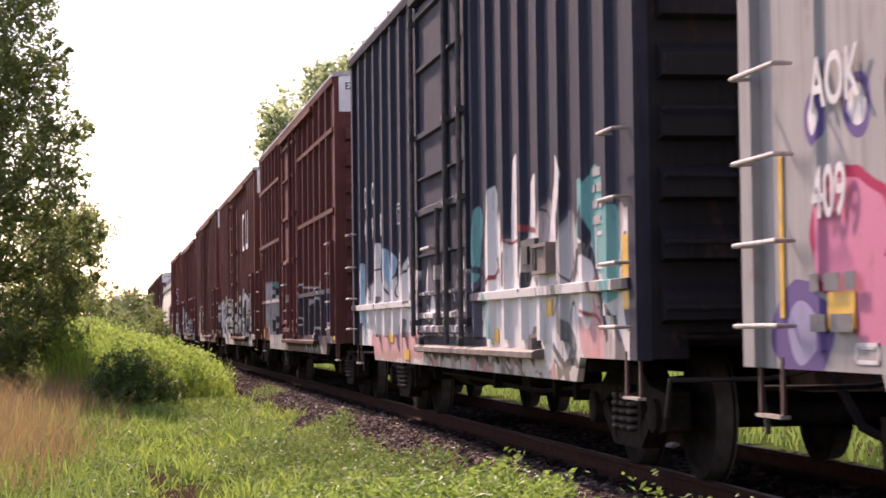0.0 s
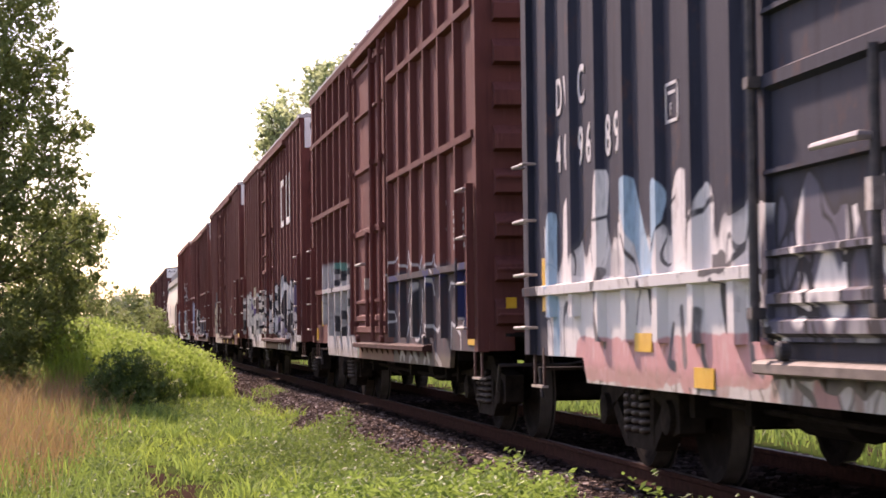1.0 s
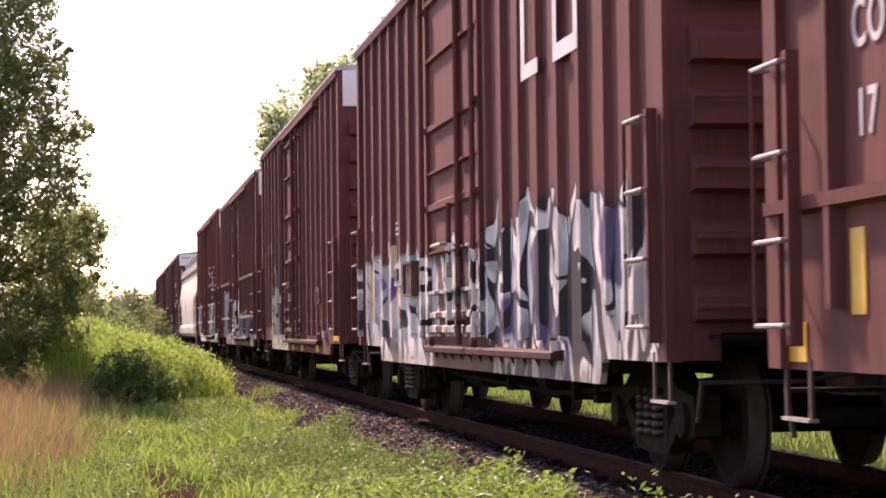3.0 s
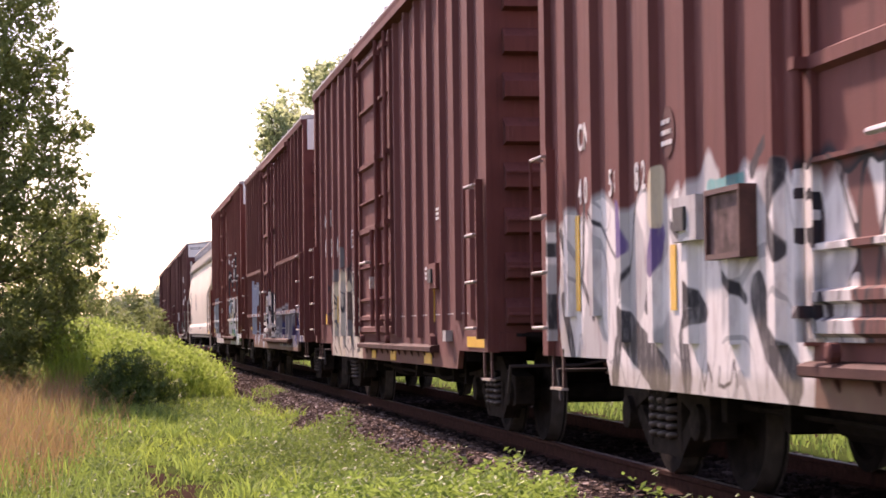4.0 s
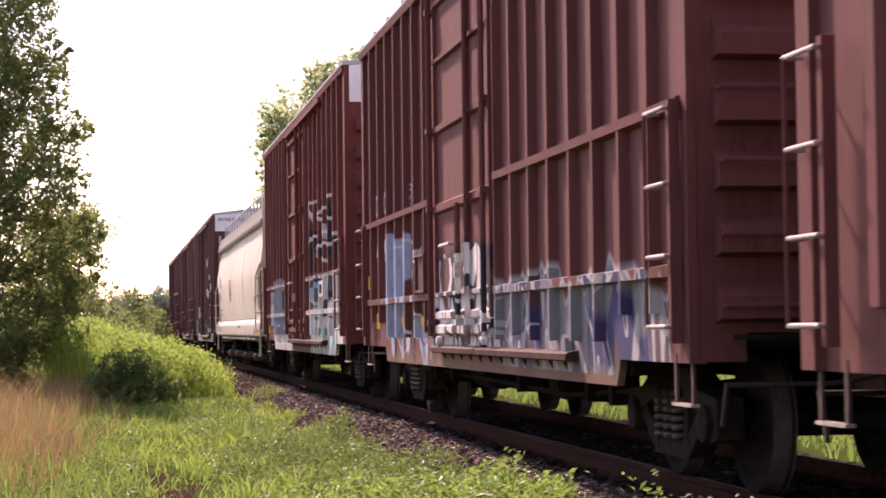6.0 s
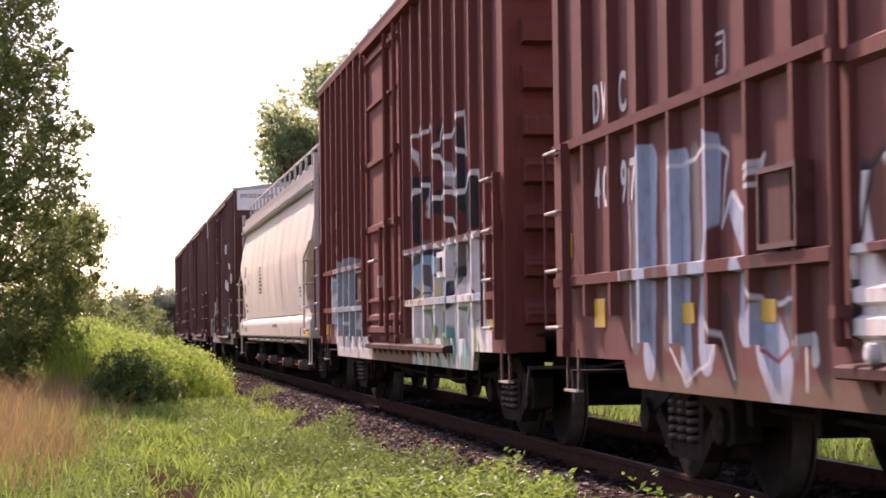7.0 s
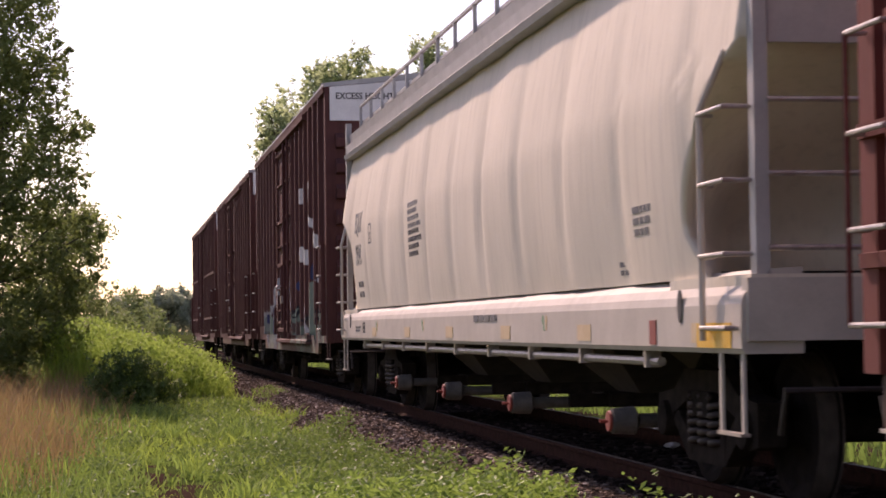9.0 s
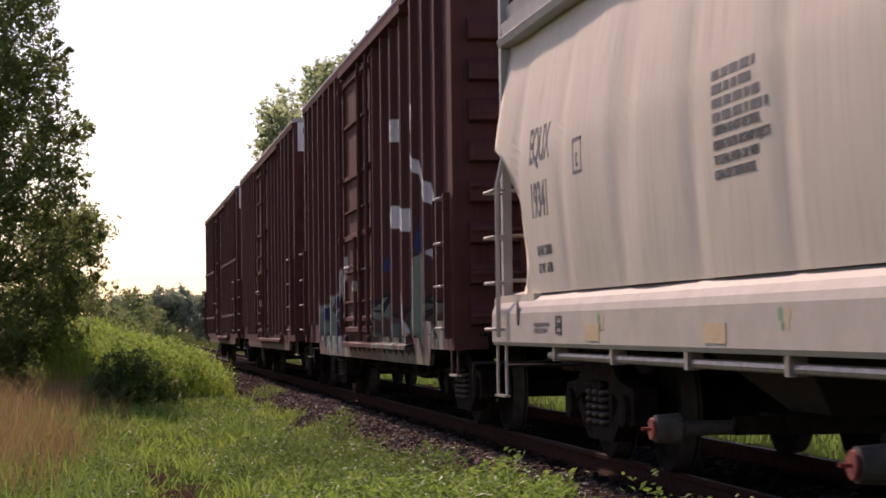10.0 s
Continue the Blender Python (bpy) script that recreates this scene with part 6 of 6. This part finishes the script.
paint9 = car_paint("dark_brown_paint", (0.09, 0.033, 0.03), (0.13, 0.052, 0.045), 0.4)

BLACK_END = car_paint("near_black_end_paint", (0.011, 0.01, 0.012), (0.022, 0.02, 0.022), 0.3)
CARS = []              # (object, seconds at which its near end comes level)


def lettered(car, x, rows, material=WHITE):
    for text, size, y, z, wide in rows:
        words("lettering", text, size, material, car, x, y - 0.12, z, wide=wide, label="white stencilled lettering")


def plates(car, rows, material=YELLOW, name="reflector_plate"):
    for y, z, w, h in rows:
        bm = bmesh.new()
        box(bm, -1.5, -1.492, y, y + w, z, z + h)
        part(name, bm, material, car, "yellow reflective plate")


def frame_box(car, y, z, w, h, text=""):
    """A small stencilled plate: a rectangle outline with a letter."""
    y -= 0.08
    bm = bmesh.new()
    for a, b, c, e in ((y, y + 0.02, z, z + h), (y + w - 0.02, y + w, z, z + h), (y, y + w, z, z + 0.02), (y, y + w, z + h - 0.02, z + h)):
        box(bm, -1.494, -1.489, a, b, c, e)
    box(bm, -1.494, -1.489, y + 0.06, y + w - 0.06, z + h * 0.7, z + h * 0.78)
    part("plate_outline", bm, WHITE, car, "white stencilled plate outline")
    if text:
        words("lettering", text, h * 0.3, WHITE, car, -1.493, y + w * 0.65, z + h * 0.18, wide=0.7)


def placard(car, y, z, paint):
    """A small bracketed box on the side."""
    bm = bmesh.new()
    box(bm, -1.58, -1.49, y, y + 0.55, z, z + 0.26)
    ob = part("side_bracket", bm, paint, car)
    # No opening is cut: a black block paints the hole's dark inside.
    bm = bmesh.new()
    box(bm, -1.6, -1.578, y + 0.2, y + 0.42, z + 0.06, z + 0.2)
    part("bracket_hole_shade", bm, INK, ob)


def board(car, y0, y1, z0, z1, face, edge):
    """A flat steel board in a raised frame, bolted to the side."""
    bm = bmesh.new()
    box(bm, -1.565, -1.49, y0 + 0.03, y1 - 0.03, z0 + 0.03, z1 - 0.03)
    ob = part("route_board", bm, face, car, "scuffed framed steel board")
    for a, b, c_, e in ((y0, y0 + 0.03, z0, z1), (y1 - 0.03, y1, z0, z1), (y0 + 0.03, y1 - 0.03, z0, z0 + 0.03), (y0 + 0.03, y1 - 0.03, z1 - 0.03, z1)):
        bm = bmesh.new()
        box(bm, -1.59, -1.49, a, b, c_, e)
        part("board_frame", bm, edge, ob)


def add(car, level):
    CARS.append((car, level))
    return car


c = add(boxcar("boxcar", dict(eave=4.86, step_paint=STEP, posts=False, rung_span=(0.2, 0.88), ribs=6, rib=(0.05, 0.12, 0.025), paint=paint0, label="light grey steel boxcar covered in purple and pink graffiti", rib_lift=0.1)), -0.38)
lettered(c, -1.52, [("AOK", 0.24, 14.72, 2.13, 0.9), ("409", 0.24, 14.72, 1.6, 0.9)])
bars("stencil", GREYINK, c, -1.52, 14.65, 1.33, 2, 0.8, 0.085, 1.3, 4)
plates(c, [(14.1, 1.06, 0.36, 0.18), (15.1, 1.12, 0.06, 0.85)])
frame_box(c, 13.9, 0.9, 0.3, 0.1)

c = add(boxcar("boxcar", dict(eave=4.86, ribs=8, far_ribs=(10.02, 0.79, 7), rib=(0.12, 0.24, 0.055), track_paint=BEIGE, rails=(1.37,), paint=paint1, end_paint=BLACK_END, rod_paint=D_ROD,
    label="dark navy steel boxcar with white and pink graffiti", rungs=(1.08, 1.5, 1.93, 2.38), posts=False)), 1.106)
lettered(c, -1.496, [("D", 0.27, 14.69, 2.71, 0.75), ("W", 0.27, 14.42, 2.71, 0.7), ("C", 0.27, 13.95, 2.72, 0.8), ("4", 0.27, 14.69, 2.27, 0.8), ("0", 0.27, 14.42, 2.27, 0.8), ("9", 0.27, 13.95, 2.27, 0.8), ("6", 0.27, 13.7, 2.27, 0.8), ("8", 0.27, 13.12, 2.27, 0.8), ("9", 0.27, 12.87, 2.27, 0.8)])
frame_box(c, 11.25, 2.33, 0.28, 0.25, "F")
plates(c, [(14.95, 1.21, 0.2, 0.42), (11.85, 0.92, 0.42, 0.12), (10.5, 0.72, 0.4, 0.12), (0.32, 1.2, 0.2, 0.5), (2.75, 1.17, 0.22, 0.13), (5.0, 0.95, 0.3, 0.12)])
bars("stencil", SOFTWHITE, c, -1.493, 1.36, 2.21, 4, 0.5, 0.06, 0.9, 6)
frame_box(c, 1.08, 1.49, 0.3, 0.34)
placard(c, 3.00, 1.53, D_ROD)
board(c, 2.55, 3.09, 1.50, 1.74, BEIGE, BEIGE)

c = add(boxcar("boxcar", dict(eave=4.93, ribs=6, far_ribs=(10.28, 0.885, 6), track_paint=P_TRACK, rib=(0.07, 0.09, 0.075), rails=(1.68, 2.9, 4.12), paint=paint2, door_style=1,
    label="brown steel boxcar with outside ribs, rails and grey graffiti")), 2.585)
lettered(c, -1.496, [("C", 0.22, 14.62, 2.36, 0.8), ("O", 0.22, 14.42, 2.36, 0.8), ("E", 0.22, 13.7, 2.36, 0.8), ("R", 0.22, 13.52, 2.36, 0.8), ("1", 0.21, 14.58, 1.95, 0.8), ("7", 0.21, 14.44, 1.95, 0.8), ("3", 0.21, 13.62, 1.95, 0.8), ("4", 0.21, 13.44, 1.95, 0.8), ("3", 0.21, 12.8, 1.95, 0.8), ("1", 0.21, 12.6, 1.95, 0.8)])
frame_box(c, 11.6, 1.98, 0.26, 0.2, "F")
plates(c, [(14.38, 1.13, 0.18, 0.4), (0.3, 0.92, 0.5, 0.22), (15.2, 0.9, 0.25, 0.2)])
bm = bmesh.new()
box(bm, -1.3, -1.2, -0.128, -0.122, 1.26, 1.36)
part("end_plate", bm, YELLOW, c, "small yellow reflective plate")
for y, k in ((2.49, 5), (2.16, 6)):
    bars("stencil", SOFTWHITE, c, -1.493, y, 2.39, 8, 0.16, 0.05, 0.75, k)
for y, k in ((1.59, 7), (1.19, 8)):
    bars("stencil", SOFTWHITE, c, -1.493, y, 2.26, 5, 0.3, 0.05, 0.7, k)

c = add(boxcar("boxcar", dict(eave=4.88, ribs=8, far_ribs=(10.03, 0.795, 7), track_paint=P_TRACK, rib=(0.12, 0.2, 0.055), paint=paint3,
    label="brown steel boxcar with black and white graffiti along its lower side")), 4.047)
lettered(c, -1.496, [("C", 0.19, 14.68, 2.37, 0.8), ("N", 0.19, 14.5, 2.37, 0.8), ("4", 0.18, 14.68, 1.98, 0.8), ("0", 0.18, 14.5, 1.98, 0.8), ("5", 0.18, 13.76, 1.98, 0.8), ("8", 0.18, 13.6, 1.98, 0.8), ("8", 0.18, 13.05, 1.97, 0.8), ("2", 0.18, 12.88, 1.97, 0.8)])
for strokes in (((3.2, 3.95, 4.15, 4.3), (3.9, 4.02, 3.65, 4.3), (3.1, 3.22, 3.65, 4.3)), ((3.22, 4.05, 2.95, 3.08), (3.1, 3.23, 2.35, 3.08), (3.1, 4.05, 2.25, 2.38))):
    bm = bmesh.new()
    for za, zb, ya, yb in strokes:
        box(bm, -1.551, -1.546, ya, yb, za, zb)
    part("emblem", bm, WHITE, c, "large white painted emblem stroke")
plates(c, [(11.97, 1.18, 0.12, 0.4), (9.55, 1.13, 0.14, 0.42), (14.55, 1.2, 0.12, 0.7)])
placard(c, 11.25, 1.58, paint3)
board(c, 10.4, 11.05, 1.45, 1.84, BOARD, P_ROD)
oval = bmesh.new()
lathe(oval, [(-1.497, 0.16), (-1.492, 0.16)], 24, (0, 12.12, 2.28))
part("oval_plate", oval, paint9, c)
bars("stencil", WHITE, c, -1.499, 12.24, 2.36, 3, 0.24, 0.03, 1.2, 3)

c = add(boxcar("boxcar", dict(excess=False, eave=4.96, ribs=7, far_ribs=(10.17, 0.9, 6), rib=(0.12, 0.22, 0.055), track_paint=P_TRACK, paint=paint4,
    label="plain brown steel boxcar with cream graffiti beyond its door")), 5.543)
lettered(c, -1.496, [("A", 0.2, 14.66, 2.7, 0.85), ("O", 0.2, 14.45, 2.7, 0.85), ("K", 0.25, 13.84, 2.69, 0.85), ("4", 0.26, 14.6, 2.24, 0.75), ("7", 0.26, 14.38, 2.24, 0.75), ("3", 0.27, 13.72, 2.21, 0.75), ("3", 0.27, 13.48, 2.21, 0.75), ("4", 0.29, 12.88, 2.18, 0.75), ("8", 0.29, 12.6, 2.18, 0.75)])
frame_box(c, 10.73, 2.24, 0.28, 0.25, "F")
placard(c, 9.47, 1.55, D_ROD)
plates(c, [(14.05, 1.16, 0.4, 0.16), (12.7, 1.18, 0.09, 0.4), (9.65, 1.35, 0.09, 0.4), (5.2, 1.35, 0.09, 0.42), (3.35, 1.15, 0.07, 0.46), (0.35, 0.9, 1.0, 0.1), (0.62, 1.2, 0.4, 0.16)])
plates(c, [(3.6, 0.7, 0.5, 0.12), (6.4, 0.7, 0.45, 0.11), (8.3, 0.7, 0.35, 0.1)], name="sill_marker")
bm = bmesh.new()
box(bm, -1.56, -1.49, 2.25, 2.45, 0.95, 1.06)
part("junction_box", bm, GALV, c, "small grey steel box")
bm = bmesh.new()
box(bm, -1.494, -1.489, 0.4, 5.9, 1.222, 1.232)
part("weld_seam", bm, GRAB, c, "thin bright weld seam")
placard(c, 2.75, 1.5, paint4)
frame_box(c, 0.7, 1.45, 0.42, 0.27)
bars("stencil", WHITE, c, -1.493, 4.0, 1.75, 3, 0.42, 0.035, 0.5, 6)
bars("stencil", WHITE, c, -1.493, 3.2, 2.35, 3, 0.38, 0.03, 0.6, 8)
bars("stencil", WHITE, c, -1.493, 2.1, 2.3, 6, 0.14, 0.035, 1.3, 9)

c = add(boxcar("boxcar", dict(excess=False, eave=4.8, ribs=8, far_ribs=(10.12, 0.755, 7), track_paint=P_TRACK, rib=(0.06, 0.09, 0.075), rails=(1.42, 2.42), paint=paint5, door_style=1,
    label="brown outside-ribbed steel boxcar with pale blue graffiti")), 7.005)
lettered(c, -1.496, [("D", 0.26, 14.7, 2.53, 0.75), ("W", 0.26, 14.44, 2.53, 0.7), ("C", 0.26, 13.95, 2.53, 0.8), ("4", 0.27, 14.66, 1.92, 0.8), ("0", 0.27, 14.42, 1.92, 0.8), ("9", 0.27, 13.92, 1.92, 0.8), ("7", 0.27, 13.68, 1.92, 0.8)])
frame_box(c, 11.5, 2.5, 0.26, 0.24, "F")
board(c, 10.00, 10.61, 1.47, 1.89, paint9, P_ROD)
plates(c, [(14.3, 1.08, 0.3, 0.2), (12.1, 1.1, 0.35, 0.12), (10.6, 1.1, 0.35, 0.12), (15.3, 1.6, 0.2, 0.18)])

c = add(boxcar("boxcar", dict(excess=False, eave=4.93, ribs=8, far_ribs=(10.0, 0.755, 7), track_paint=P_TRACK, rib=(0.07, 0.12, 0.075), rails=(1.37, 1.95), paint=paint6, door_style=1,
    label="red-brown steel boxcar with black, white and blue graffiti")), 8.473)
lettered(c, -1.496, [("D", 0.28, 14.6, 2.57, 0.75), ("W", 0.28, 14.34, 2.57, 0.7), ("C", 0.28, 13.88, 2.6, 0.8), ("4", 0.26, 14.56, 2.09, 0.8), ("0", 0.26, 14.32, 2.09, 0.8), ("9", 0.26, 13.85, 2.09, 0.8), ("7", 0.26, 13.6, 2.09, 0.8), ("T", 0.27, 12.95, 2.08, 0.85)])
frame_box(c, 12.0, 2.3, 0.22, 0.25, "F")
board(c, 9.89, 10.56, 1.45, 1.87, BOARD, P_ROD)
placard(c, 2.95, 1.60, WHITE)
plates(c, [(0.5, 1.05, 0.5, 0.4), (14.9, 1.0, 0.3, 0.25), (8.3, 1.1, 0.5, 0.2), (11.6, 1.02, 0.4, 0.2)])

PALE = car_paint("pale_grey_tank_paint", (0.63, 0.56, 0.45), (0.71, 0.635, 0.52), 0.05, grime=0.25, rough=0.5, hem_dirt=0.0)
TRIM = plain("warm_grey_trim_paint", (0.34, 0.325, 0.31), (0.43, 0.41, 0.39), 3, 0.5)
SILL = plain("cream_sill_paint", (0.44, 0.395, 0.34), (0.54, 0.485, 0.42), 3, 0.55, spec=0.15)
TAN = plain("faded_tan_plate", (0.5, 0.36, 0.2), (0.6, 0.45, 0.28), 8, 0.5)
GREENMARK = plain("faded_green_mark_paint", (0.1, 0.25, 0.12), (0.2, 0.36, 0.2), 8, 0.5)
UNDER = plain("dusty_brown_chute_paint", (0.03, 0.025, 0.021), (0.06, 0.05, 0.043), 5, 0.7)
add(hopper_car("covered_hopper", dict(paint=PALE, trim=TRIM, sill=SILL, tan=TAN, green=GREENMARK, under=UNDER, label="pale grey rounded covered hopper car with a railed roof walk")), 9.918)

c = add(boxcar("boxcar", dict(eave=4.93, ribs=7, rib=(0.1, 0.18, 0.08), paint=paint8, label="dark brown tall boxcar with pale green graffiti")), 11.695)
c = add(boxcar("boxcar", dict(eave=4.93, ribs=7, rib=(0.1, 0.18, 0.08), paint=paint9, label="dark brown tall steel boxcar with ribbed sides")), 13.16)
c = add(boxcar("boxcar", dict(eave=4.93, ribs=7, length=18.4, rails=(1.5, 3.0), door=(7.6, 10.8), rib=(0.1, 0.18, 0.08), paint=paint9, label="long dark brown boxcar at the tail of the train")), 14.62)


def motions():
    """The train rolls towards the viewer at an even speed, and its wheels turn."""
    for car, level in CARS:
        walk(car, [(t, pose(TRACK_X, SPEED * (level - t) - 0.54, 0)) for t in (0, 2.5, 5, 7.5, 10)])
    turn = -math.degrees(SPEED / WHEEL_R)
    for w, at in wheelsets:
        walk(w, [(i / FPS, pose(*at, -turn * i / FPS)) for i in range(10 * FPS + 1)])


motions()
